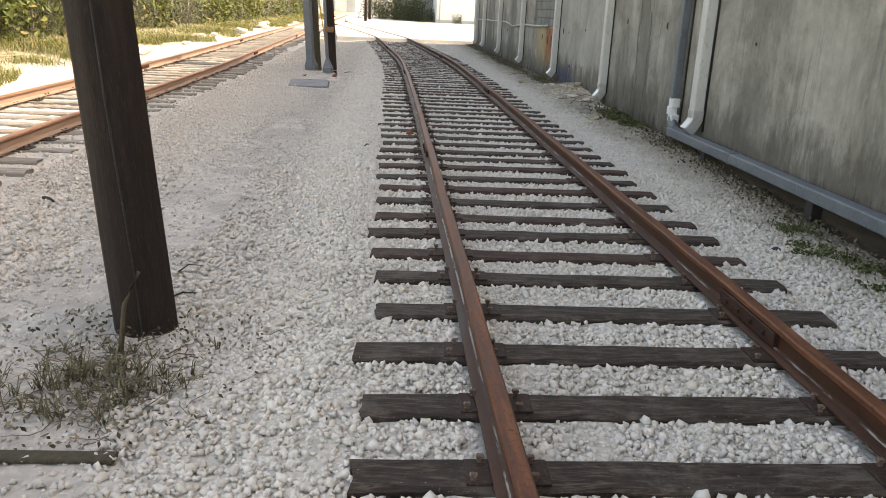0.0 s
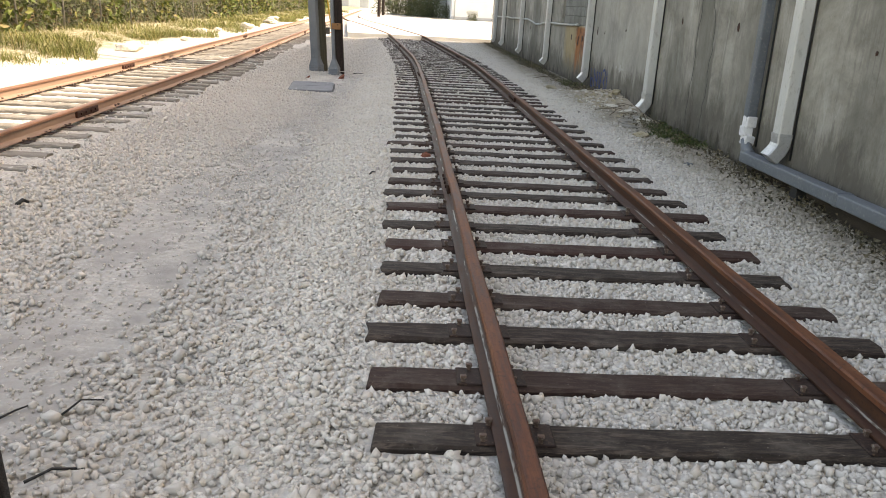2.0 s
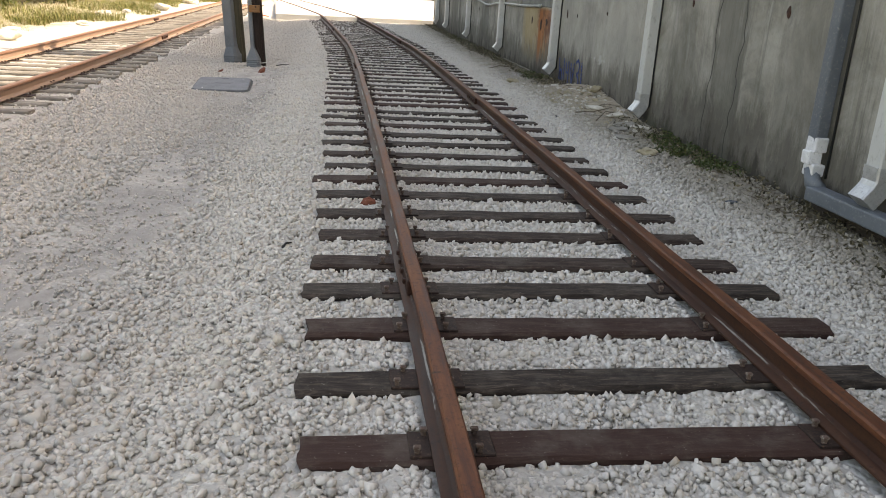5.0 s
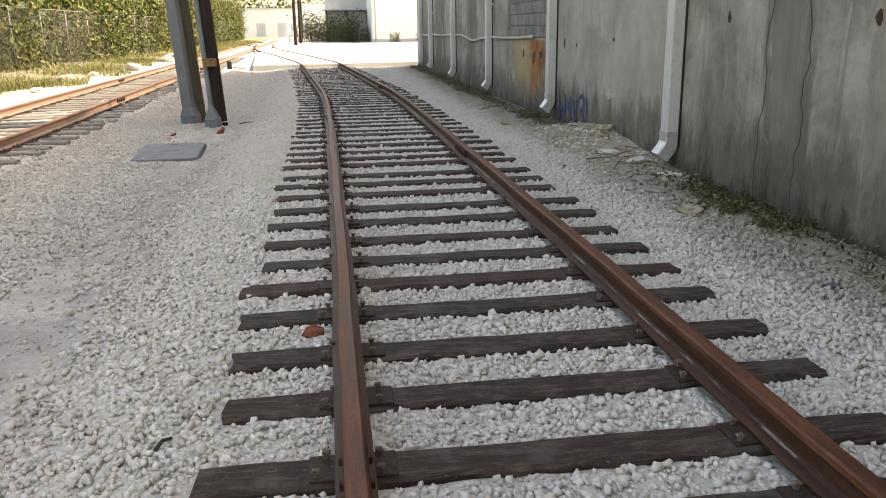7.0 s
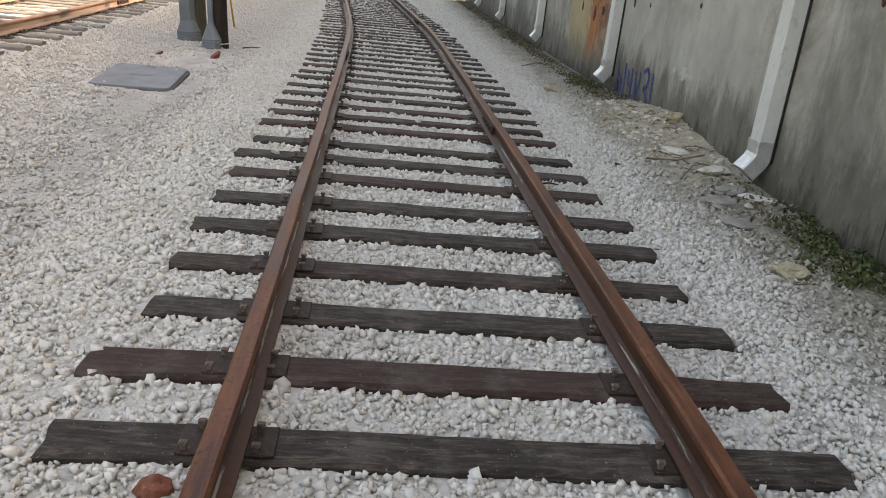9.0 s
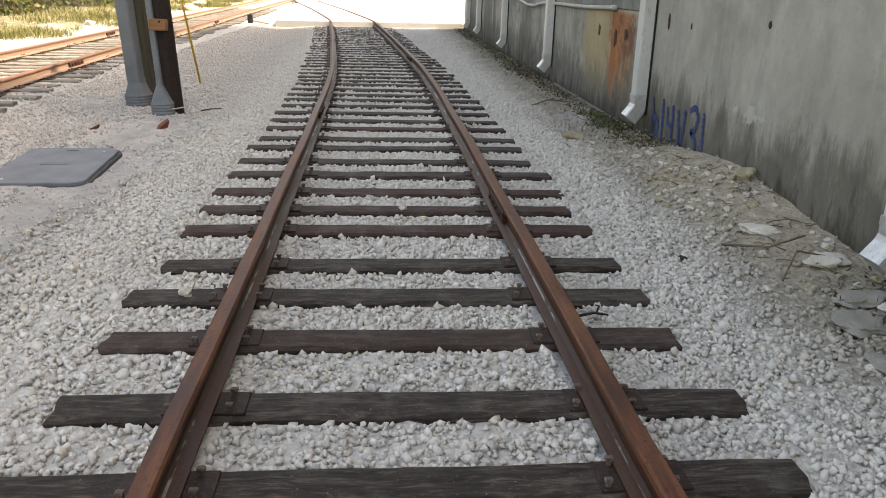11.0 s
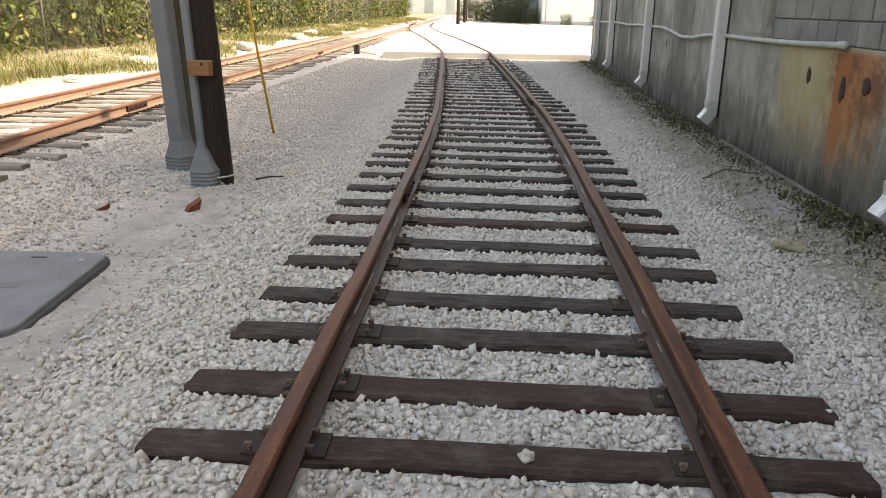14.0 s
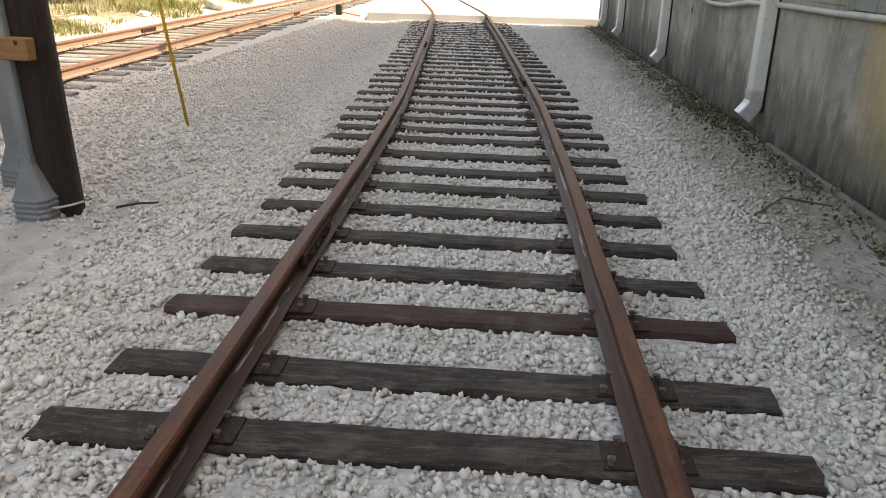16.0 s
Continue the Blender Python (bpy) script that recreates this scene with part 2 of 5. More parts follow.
def wall_material():
    n = Nodes("stained_concrete")
    p = n.world()
    x, y, z = n.xyz(p)
    mul, add, sub = (lambda u, v: n.math("MULTIPLY", u, v)), (lambda u, v: n.math("ADD", u, v)), (lambda u, v: n.math("SUBTRACT", u, v))
    mottle = n.noise(p, 1.1, 9, 0.72, 0.4)
    fine = n.noise(p, 34, 6, 0.75)
    c = n.ramp(mottle, [(0.36, (0.177, 0.166, 0.139)), (0.46, (0.256, 0.243, 0.209)), (0.54, (0.319, 0.302, 0.263)), (0.64, (0.389, 0.370, 0.328))])
    # dark runs, broad and thin
    streak = n.noise(n.scaled(p, (1, 1.0, 0.10)), 2.2, 8, 0.7, 0.3)
    thin = n.noise(n.scaled(p, (1, 1.0, 0.045)), 11.0, 7, 0.72)
    c = n.mix(mul(n.step(streak, 0.52, 0.66), 0.42), c, (0.12, 0.115, 0.098))
    c = n.mix(mul(mul(n.step(thin, 0.53, 0.62), n.step(n.noise(p, 0.8, 3), 0.45, 0.6)), 0.42), c, (0.10, 0.096, 0.082))
    wash = n.noise(n.scaled(p, (1, 1, 0.3)), 3.6, 9, 0.78, 0.9)
    c = n.mix(mul(n.step(wash, 0.55, 0.66), 0.4), c, (0.43, 0.42, 0.39))
    blot = n.noise(n.scaled(p, (1, 0.8, 0.6)), 2.1, 9, 0.75, 0.6)
    c = n.mix(mul(n.step(blot, 0.55, 0.66), 0.4), c, (0.13, 0.126, 0.108))
    rise0 = add(z, mul(sub(wash, 0.5), 1.4))
    rag0 = sub(n.noise(n.scaled(p, (1, 1, 0.16)), 2.4, 8, 0.72), 0.5)
    for at, half, much in ((8.55, 0.4, 0.6), (7.2, 0.5, 0.35), (9.6, 0.35, 0.3), (4.6, 0.8, 0.35), (1.8, 0.5, 0.3), (22.3, 0.8, 0.6), (27.8, 1.1, 0.6), (32.0, 1.0, 0.6)):
        away = add(n.math("ABSOLUTE", sub(y, at)), mul(rag0, 4.0 * half))
        c = n.mix(mul(n.step(away, half, half * 0.5), much), c, (0.082, 0.080, 0.066))
    panel = mul(n.step(add(n.math("ABSOLUTE", sub(y, 13.0)), mul(sub(mottle, 0.5), 3.0)), 2.5, 1.6), n.step(rise0, 0.35, 0.75))
    c = n.mix(mul(panel, 0.34), c, (0.40, 0.388, 0.355))
    # rising damp and algae, with a ragged upper edge
    rise = add(z, mul(sub(n.noise(n.scaled(p, (1, 1, 0.28)), 2.9, 9, 0.78), 0.5), 1.7))
    lower = n.mix(mul(n.step(wash, 0.52, 0.64), 0.5), (0.072, 0.063, 0.051), (0.21, 0.195, 0.168))
    c = n.mix(mul(n.step(rise, 0.74, 0.34), 0.72), c, lower)
    c = n.mix(mul(n.step(rise, 0.26, -0.04), 0.9), c, (0.036, 0.030, 0.023))
    moss = mul(n.step(z, 0.26, 0.02), n.step(n.noise(p, 3.2, 5, 0.7), 0.52, 0.62))
    c = n.mix(mul(moss, 0.5), c, (0.052, 0.056, 0.030))
    # a small pale patch of fresh mortar
    pat = add(add(n.math("ABSOLUTE", sub(y, 12.5)), n.math("ABSOLUTE", mul(sub(z, 0.62), 3.0))), mul(sub(n.noise(p, 6, 5, 0.7), 0.5), 1.4))
    c = n.mix(mul(n.step(pat, 0.24, 0.10), 0.75), c, (0.44, 0.43, 0.40))
    c = n.mix(mul(n.step(fine, 0.55, 0.70), 0.30), c, (0.13, 0.13, 0.11))
    # rust that has run down from broken fixings
    rag = n.noise(n.scaled(p, (1, 1, 0.10)), 5.0, 8, 0.75)
    run = n.noise(n.scaled(p, (1, 1, 0.05)), 5.5, 6, 0.7)
    blotch = n.noise(p, 4.0, 7, 0.75)
    hy = add(n.math("ABSOLUTE", sub(y, 16.7)), mul(sub(rag, 0.5), 1.6))
    halo = mul(n.step(hy, 1.35, 0.7), mul(n.step(z, 1.30, 1.22), n.step(add(z, mul(blotch, 0.8)), 0.55, 1.15)))
    c = n.mix(mul(halo, 0.62), c, (0.40, 0.285, 0.13))
    ry = add(n.math("ABSOLUTE", sub(y, 16.02)), mul(sub(blotch, 0.5), 0.9))
    fall = n.step(add(z, mul(run, 1.3)), 0.85, 1.55)
    rust = mul(mul(n.step(ry, 0.62, 0.30), n.step(z, 1.27, 1.19)), fall)
    c = n.mix(mul(rust, 0.85), c, n.mix(n.step(blotch, 0.42, 0.58), (0.15, 0.045, 0.018), (0.36, 0.12, 0.04)))
    drip = mul(mul(n.step(n.math("ABSOLUTE", sub(y, add(16.28, mul(sub(run, 0.5), 0.25)))), 0.16, 0.04), n.step(z, 1.25, 1.15)), n.step(z, 0.12, 0.55))
    c = n.mix(mul(drip, 0.75), c, (0.34, 0.11, 0.035))
    # cracks that wander, with grime along them
    for k, at in enumerate((8.85, 8.3, 27.0)):
        wig = add(mul(sub(n.noise(n.scaled(p, (0, 0, 0.55 + 0.2 * k)), 1.0, 3, 0.5), 0.5), 1.1), mul(sub(n.noise(n.scaled(p, (0, 0, 1)), 9.0, 4, 0.6), 0.5), 0.035))
        d = n.math("ABSOLUTE", sub(add(y, wig), at))
        c = n.mix(mul(n.step(add(d, mul(rag0, 0.4)), 0.12, 0.0), 0.5), c, (0.10, 0.098, 0.082))
        c = n.mix(mul(n.step(d, 0.011, 0.004), 0.9), c, (0.03, 0.028, 0.025))
    h = add(mul(fine, 0.5), mottle)
    return n.done(c, 0.9, 0, n.bump(h, 0.35, 0.008))


def leaf_material(name, stops):
    n = Nodes(name)
    c = n.ramp(n.island(), stops)
    c = n.mix(n.math("MULTIPLY", n.noise(n.world(), 1.2, 3), 0.4), c, (0.05, 0.06, 0.015))
    m = n.done(c, 0.6)
    n.bsdf.inputs["Transmission Weight"].default_value = 0.0
    return m


# copy of the rail rust with sunlight put into its colour, and a dusty web
SUNRAIL = rail_material("sunlit_orange_rail", 1.55, (0.46, 0.37, 0.31))
GREYTIE = sleeper_material("dusty_grey_timber", ((0.13, 0.118, 0.10), (0.25, 0.23, 0.20), (0.40, 0.37, 0.33)), (0.20, 0.175, 0.15), 0.8)
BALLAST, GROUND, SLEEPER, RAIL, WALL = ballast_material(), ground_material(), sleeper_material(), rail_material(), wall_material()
PLATE = worn("rusty_plate", (0.020, 0.012, 0.010), (0.048, 0.026, 0.020), (0.12, 0.075, 0.055), 8, 80, 0.7, 0.2)
SPIKE = worn("dusty_spike", (0.07, 0.035, 0.025), (0.20, 0.15, 0.12), (0.38, 0.35, 0.31), 20, 120, 0.8)
JOINT = worn("rusty_joint", (0.025, 0.011, 0.008), (0.060, 0.022, 0.014), (0.12, 0.05, 0.03), 9, 80, 0.7, 0.2)
SPOUT = worn("white_metal_paint", (0.50, 0.51, 0.49), (0.66, 0.67, 0.65), (0.36, 0.36, 0.33), 2.5, 30, 0.45, 0, 0.15, 0.002, (1, 1, 0.4))
SHOE = worn("bare_galvanised_metal", (0.42, 0.43, 0.43), (0.60, 0.61, 0.61), (0.30, 0.30, 0.29), 12, 60, 0.4, 0.5, 0.3)
GREYPIPE = worn("blue_grey_pvc", (0.095, 0.112, 0.13), (0.145, 0.165, 0.185), (0.24, 0.25, 0.25), 3, 50, 0.5, 0, 0.15)
GUARD = worn("grey_pvc_guard", (0.13, 0.145, 0.16), (0.185, 0.205, 0.225), (0.25, 0.26, 0.26), 3, 60, 0.5, 0, 0.15)
DARKSTRIP = worn("dark_brown_strip", (0.030, 0.022, 0.016), (0.070, 0.052, 0.038), (0.11, 0.085, 0.06), 4, 50, 0.9, 0, 0.7, 0.006, (4, 0.5, 4))
TAPE = worn("white_tape", (0.62, 0.63, 0.64), (0.80, 0.81, 0.82), (0.45, 0.45, 0.44), 14, 60, 0.4)
POLEWOOD = worn("creosoted_pole", (0.011, 0.007, 0.006), (0.036, 0.021, 0.016), (0.085, 0.055, 0.042), 5, 40, 0.75, 0, 0.8, 0.008, (6, 6, 0.35))
OLDWOOD = worn("weathered_pole", (0.045, 0.040, 0.026), (0.095, 0.083, 0.055), (0.14, 0.12, 0.085), 5, 40, 0.8, 0, 0.8, 0.008, (6, 6, 0.35))
BLOCKWOOD = worn("orange_timber", (0.24, 0.11, 0.045), (0.36, 0.18, 0.08), (0.20, 0.09, 0.04), 6, 60, 0.7, 0, 0.4, 0.003, (1, 8, 8))
LID = worn("grey_polymer_lid", (0.14, 0.15, 0.165), (0.20, 0.21, 0.23), (0.30, 0.30, 0.29), 5, 130, 0.75)
DARKLID = worn("dark_polymer_rim", (0.05, 0.055, 0.06), (0.085, 0.09, 0.095), (0.14, 0.14, 0.135), 5, 90, 0.8)
LEDGE = worn("dirty_concrete_ledge", (0.11, 0.10, 0.082), (0.21, 0.195, 0.165), (0.30, 0.28, 0.24), 5, 70, 0.95, 0, 0.6, 0.006)
YELLOW = worn("faded_yellow_paint", (0.42, 0.24, 0.03), (0.58, 0.35, 0.05), (0.36, 0.18, 0.04), 9, 60, 0.6)
ROADM = worn("pale_concrete", (0.52, 0.50, 0.46), (0.64, 0.62, 0.58), (0.44, 0.42, 0.38), 0.8, 25, 0.9)
BLOCKM = worn("grey_blockwork", (0.14, 0.14, 0.125), (0.25, 0.25, 0.225), (0.34, 0.34, 0.31), 3, 60, 0.95, 0, 0.6, 0.006)
MORTAR = worn("mortar", (0.07, 0.07, 0.06), (0.12, 0.12, 0.105), (0.17, 0.17, 0.15), 3, 60, 0.95)
CONDUIT = worn("painted_conduit", (0.36, 0.37, 0.34), (0.50, 0.51, 0.48), (0.28, 0.27, 0.24), 6, 60, 0.6)
WHITEWALL = worn("white_render", (0.70, 0.70, 0.68), (0.80, 0.80, 0.78), (0.60, 0.60, 0.57), 0.7, 20, 0.85)
GREYWALL = worn("grey_metal_siding", (0.40, 0.42, 0.43), (0.52, 0.54, 0.55), (0.32, 0.33, 0.33), 0.8, 20, 0.7)
DARK = worn("dark_steel", (0.015, 0.015, 0.015), (0.04, 0.04, 0.04), (0.07, 0.06, 0.05), 5, 60, 0.6)
FENCE = worn("galvanised_wire", (0.14, 0.14, 0.13), (0.24, 0.24, 0.23), (0.20, 0.17, 0.14), 3, 60, 0.5, 0.6)
TWIG = worn("dry_twig", (0.085, 0.06, 0.04), (0.20, 0.16, 0.115), (0.28, 0.24, 0.19), 6, 60, 0.9)
STEM = worn("grey_stem", (0.06, 0.048, 0.036), (0.15, 0.125, 0.095), (0.22, 0.19, 0.155), 4, 40, 0.9)
BLUE = worn("blue_spray_paint", (0.012, 0.034, 0.14), (0.026, 0.062, 0.20), (0.10, 0.12, 0.18), 9, 40, 0.7)
REDSTONE = worn("red_brick_scrap", (0.15, 0.045, 0.028), (0.24, 0.08, 0.05), (0.30, 0.15, 0.10), 9, 60, 0.9)
LIME = worn("yellow_limestone", (0.33, 0.28, 0.19), (0.50, 0.44, 0.32), (0.24, 0.20, 0.14), 14, 70, 0.95, 0, 0.8, 0.01)
PALEROCK = worn("white_limerock", (0.52, 0.48, 0.42), (0.72, 0.69, 0.62), (0.38, 0.34, 0.28), 7, 50, 0.95, 0, 0.8, 0.015)
SLABROCK = worn("broken_concrete", (0.22, 0.205, 0.18), (0.36, 0.34, 0.30), (0.15, 0.135, 0.115), 7, 60, 0.95, 0, 0.7, 0.01)
ORANGE = worn("orange_plastic", (0.50, 0.10, 0.035), (0.62, 0.15, 0.06), (0.35, 0.09, 0.04), 6, 40, 0.6)
LEAF = leaf_material("vine_leaf", [(0.0, (0.030, 0.050, 0.012)), (0.35, (0.065, 0.105, 0.020)), (0.65, (0.125, 0.165, 0.034)), (0.86, (0.21, 0.20, 0.050)), (1.0, (0.15, 0.075, 0.035))])
DARKLEAF = leaf_material("dark_leaf", [(0.0, (0.032, 0.046, 0.020)), (0.6, (0.075, 0.095, 0.036)), (1.0, (0.13, 0.13, 0.06))])
GRASS = leaf_material("dry_grass", [(0.0, (0.085, 0.105, 0.022)), (0.45, (0.165, 0.185, 0.045)), (0.8, (0.25, 0.235, 0.075)), (1.0, (0.27, 0.19, 0.09))])
WEED = leaf_material("green_weed", [(0.0, (0.03, 0.05, 0.015)), (0.6, (0.06, 0.09, 0.025)), (1.0, (0.12, 0.12, 0.045))])
OLIVE = leaf_material("olive_weed", [(0.0, (0.05, 0.045, 0.022)), (0.5, (0.10, 0.088, 0.045)), (1.0, (0.16, 0.135, 0.075))])
LITTER = leaf_material("leaf_litter", [(0.0, (0.035, 0.027, 0.018)), (0.5, (0.10, 0.078, 0.052)), (1.0, (0.24, 0.20, 0.14))])


# ---- building helpers ----
rng = np.random.default_rng(7)


def mesh_of(name, verts, faces, material, smooth=False):
    me = bpy.data.meshes.new(name)
    me.from_pydata([tuple(v) for v in verts], [], [tuple(f) for f in faces])
    me.materials.append(material)
    if smooth:
        me.polygons.foreach_set("use_smooth", [True] * len(me.polygons))
    me.update()
    return me


def part(name, bm, material, parent=None, label=""):
    """Links a bmesh, or a ready mesh, as one object under a thing."""
    if isinstance(bm, bpy.types.Mesh):
        me = bm
    else:
        me = bpy.data.meshes.new(name)
        bm.to_mesh(me)
        bm.free()
        me.materials.append(material)
    ob = new(name, me)
    if parent:
        ob.parent = parent
    if label:
        ob["label"] = label
    return ob


def thing(name, label, category, m=None, group="", kind=""):
    ob = new(name)
    ob.empty_display_size = 0.1
    if m is not None:
        ob.matrix_basis = m
    return tagged(ob, label, category, group, kind)


def box(bm, x0, x1, y0, y1, z0, z1, bevel=0.0, seg=1):
    r = bmesh.ops.create_cube(bm, size=1)
    bmesh.ops.scale(bm, vec=(x1 - x0, y1 - y0, z1 - z0), verts=r["verts"])
    bmesh.ops.translate(bm, vec=((x0 + x1) / 2, (y0 + y1) / 2, (z0 + z1) / 2), verts=r["verts"])
    if bevel:
        edges = list({e for v in r["verts"] for e in v.link_edges})
        bmesh.ops.bevel(bm, geom=edges, offset=bevel, segments=seg, affect="EDGES", profile=0.5)
    return bm


def boxed(*a, **k):
    return box(bmesh.new(), *a, **k)


def tube(points, radii, sides=10, flat=1.0):
    """Rings swept along points; returns verts and faces, closed at both ends."""
    pts = [Vector(p) for p in points]
    verts, faces = [], []
    for i, p in enumerate(pts):
        d = (pts[min(i + 1, len(pts) - 1)] - pts[max(i - 1, 0)]).normalized()
        side = d.cross(Vector((0, 0, 1)) if abs(d.z) < 0.9 else Vector((0, 1, 0))).normalized()
        up = side.cross(d)
        r = radii[i] if hasattr(radii, "__len__") else radii
        for k in range(sides):
            a = 2 * math.pi * k / sides
            verts.append(p + side * (r * math.cos(a)) + up * (r * flat * math.sin(a)))
    for i in range(len(pts) - 1):
        for k in range(sides):
            a, b = i * sides + k, i * sides + (k + 1) % sides
            faces.append((a, b, b + sides, a + sides))
    faces.append(tuple(range(sides))[::-1])
    faces.append(tuple((len(pts) - 1) * sides + k for k in range(sides)))
    return verts, faces


def tube_mesh(name, points, radii, material, sides=10, flat=1.0):
    v, f = tube(points, radii, sides, flat)
    return mesh_of(name, v, f, material, sides > 5)


def join(*pieces):
    verts, faces = [], []
    for v, f in pieces:
        o = len(verts)
        verts += list(v)
        faces += [tuple(i + o for i in q) for q in f]
    return verts, faces


def rock_mesh(name, size, material, seed, jag=0.25):
    bm = bmesh.new()
    bmesh.ops.create_icosphere(bm, subdivisions=3, radius=1)
    for v in bm.verts:
        k = 1 + jag * 2 * (noise.noise(v.co * 1.3 + Vector((seed * 7.1, 0, 0)))) + 0.1 * noise.noise(v.co * 5)
        v.co = Vector((v.co.x * size[0] * k, v.co.y * size[1] * k, v.co.z * size[2] * k))
    me = bpy.data.meshes.new(name)
    bm.to_mesh(me)
    bm.free()
    me.materials.append(material)
    return me


def leaves(count, place, size, droop=0.5, seed=1):
    """Small bent leaf blades at the places that place(r) gives."""
    r = np.random.default_rng(seed)
    p = place(r, count)
    s = size * r.uniform(0.6, 1.4, (count, 1))
    a = r.normal(size=(count, 3))
    a /= np.linalg.norm(a, axis=1, keepdims=True)
    b = np.cross(a, r.normal(size=(count, 3)))
    b /= np.linalg.norm(b, axis=1, keepdims=True)
    c = np.cross(a, b)
    v = np.stack([p - a * s, p + b * s * 0.5 + c * s * 0.15, p + a * s, p - b * s * 0.5 + c * s * 0.15], 1).reshape(-1, 3)
    f = np.arange(count * 4).reshape(-1, 4)
    tri = np.concatenate([f[:, [0, 1, 2]], f[:, [0, 2, 3]]])
    return v, tri


def quick_mesh(name, verts, tris, material, smooth=False):
    me = bpy.data.meshes.new(name)
    me.vertices.add(len(verts))
    me.vertices.foreach_set("co", np.asarray(verts, np.float32).ravel())
    n = len(tris)
    me.loops.add(3 * n)
    me.loops.foreach_set("vertex_index", np.asarray(tris, np.int32).ravel())
    me.polygons.add(n)
    me.polygons.foreach_set("loop_start", np.arange(0, 3 * n, 3, dtype=np.int32))
    me.materials.append(material)
    me.update(calc_edges=True)
    me.validate()
    return me


# ---- plan ----
TRACK = [(-16, 0.012), (9, 0.012), (12, -0.01), (14, -0.015), (16, -0.04), (18, -0.06), (20.5, -0.13), (23, -0.28), (28.4, -0.60), (35.8, -1.10), (46, -2.6), (58, -4.6), (70, -5.9), (85, -6.7), (130, -7.8)]
TY, TX = np.array(TRACK).T
FINE = np.linspace(-16, 130, 1461)
_x = np.interp(FINE, TY, TX)
_pad = np.pad(_x, 16, mode="edge")
CURVE = np.convolve(_pad, np.ones(33) / 33, "valid")
TRACK2 = [(-16, -5.72), (4, -5.76), (9, -5.75), (14, -5.74), (17, -5.78), (20, -5.88), (24, -5.98), (32, -6.16), (40, -6.38), (50, -6.6), (65, -6.95), (85, -7.4), (130, -8.4)]
SY, SX = np.array(TRACK2).T
WALL_X, WALL_END, WALL_TOP = 2.70, 34.2, 8.50


def track_x(y):
    return np.interp(y, FINE, CURVE)


def second_x(y):
    return np.interp(y, SY, SX)


def heading(y, line=track_x):
    return math.atan2(-(line(y + 0.3) - line(y - 0.3)), 0.6)


def smooth_step(v, a, b):
    t = np.clip((v - a) / (b - a), 0, 1)
    return t * t * (3 - 2 * t)


def bumps(x, y):
    return (np.sin(1.7 * x + 0.6 * y) * np.sin(0.9 * y - 0.5 * x + 1.0) + 0.5 * np.sin(3.1 * x - 2.3 * y) * np.sin(2.7 * y + 1.1 * x)) / 1.5


def height(x, y):
    x, y = np.asarray(x, float), np.asarray(y, float)
    d = x - track_x(y)
    z = np.full(np.broadcast(x, y).shape, -0.034)
    left = smooth_step(d, -1.35, -2.2) * smooth_step(x, -4.6, -3.6)
    z = z - left * 0.085
    z = z + 0.018 * bumps(x, y) * smooth_step(np.abs(d), 1.3, 1.9)
    foot = smooth_step(x, 1.5, 2.7)
    z = z + foot * (0.02 + 0.20 * np.exp(-((y - 12.6) / 1.7) ** 2) + 0.03 * bumps(2.2 * x, 1.7 * y) - 0.10 * smooth_step(y, 6.2, 2.0))
    bank = smooth_step(x, -7.0, -11.0)
    z = z + bank * (0.22 + 0.06 * bumps(x * 0.6, y * 0.5))
    z = np.where(y > 34.2, z + (np.minimum(z, -0.06) - z) * smooth_step(y, 34.2, 35.0) * (x > -7), z)
    return z


def strip_mid(y):
    """The middle of the trodden path beside the track."""
    return -2.85 + 0.35 * smooth_step(y, 4.0, 9.0)


# ---- ground ----
def ground_sheet():
    xs = np.unique(np.r_[-2000, -800, -300, -120, -60, np.arange(-40, -8, 1.0), np.arange(-8, 2.9, 0.075), np.arange(3, 40, 2.0), 60, 120, 300, 800, 2000])
    ys = np.unique(np.r_[-2000, -800, -300, -100, -40, np.arange(-20, -4, 1.0), np.arange(-4, 22, 0.085), np.arange(22, 38, 0.25), np.arange(38, 130, 2.0), 140, 200, 400, 900, 2000])
    gx, gy = np.meshgrid(xs, ys)
    gz = height(gx, gy)
    near = (gx > -8) & (gx < 2.8) & (gy > -4) & (gy < 22)
    gz = gz + near * np.random.default_rng(3).normal(0, 0.006, gz.shape)
    nx, ny = len(xs), len(ys)
    idx = np.arange(nx * ny).reshape(ny, nx)
    q = np.stack([idx[:-1, :-1], idx[:-1, 1:], idx[1:, 1:], idx[1:, :-1]], -1).reshape(-1, 4)
    tris = np.concatenate([q[:, [0, 1, 2]], q[:, [0, 2, 3]]])
    me = quick_mesh("ground", np.stack([gx, gy, gz], -1).reshape(-1, 3), tris, GROUND)
    me.polygons.foreach_set("use_smooth", [True] * len(me.polygons))
    return tagged(new("ground", me), "pale crushed limestone ballast with a trodden sandy strip", "ground", kind="structure")


ground_sheet()


def road_slab():
    bm = bmesh.new()
    outline = [(-3.65, 34.9), (2.9, 35.5), (26, 37.5), (26, 80), (6, 80), (-1, 74), (-5.3, 64.0), (-4.75, 50)]
    low = [bm.verts.new((x, y, -0.12)) for x, y in outline]
    high = [bm.verts.new((x, y, 0.120)) for x, y in outline]
    bm.faces.new(high)
    bm.faces.new(low[::-1])
    for i in range(len(outline)):
        j = (i + 1) % len(outline)
        bm.faces.new((low[i], low[j], high[j], high[i]))
    bmesh.ops.recalc_face_normals(bm, faces=bm.faces)
    ob = part("road", bm, ROADM)
    tagged(ob, "sunlit pale concrete crossing slab", "road", kind="structure")


road_slab()

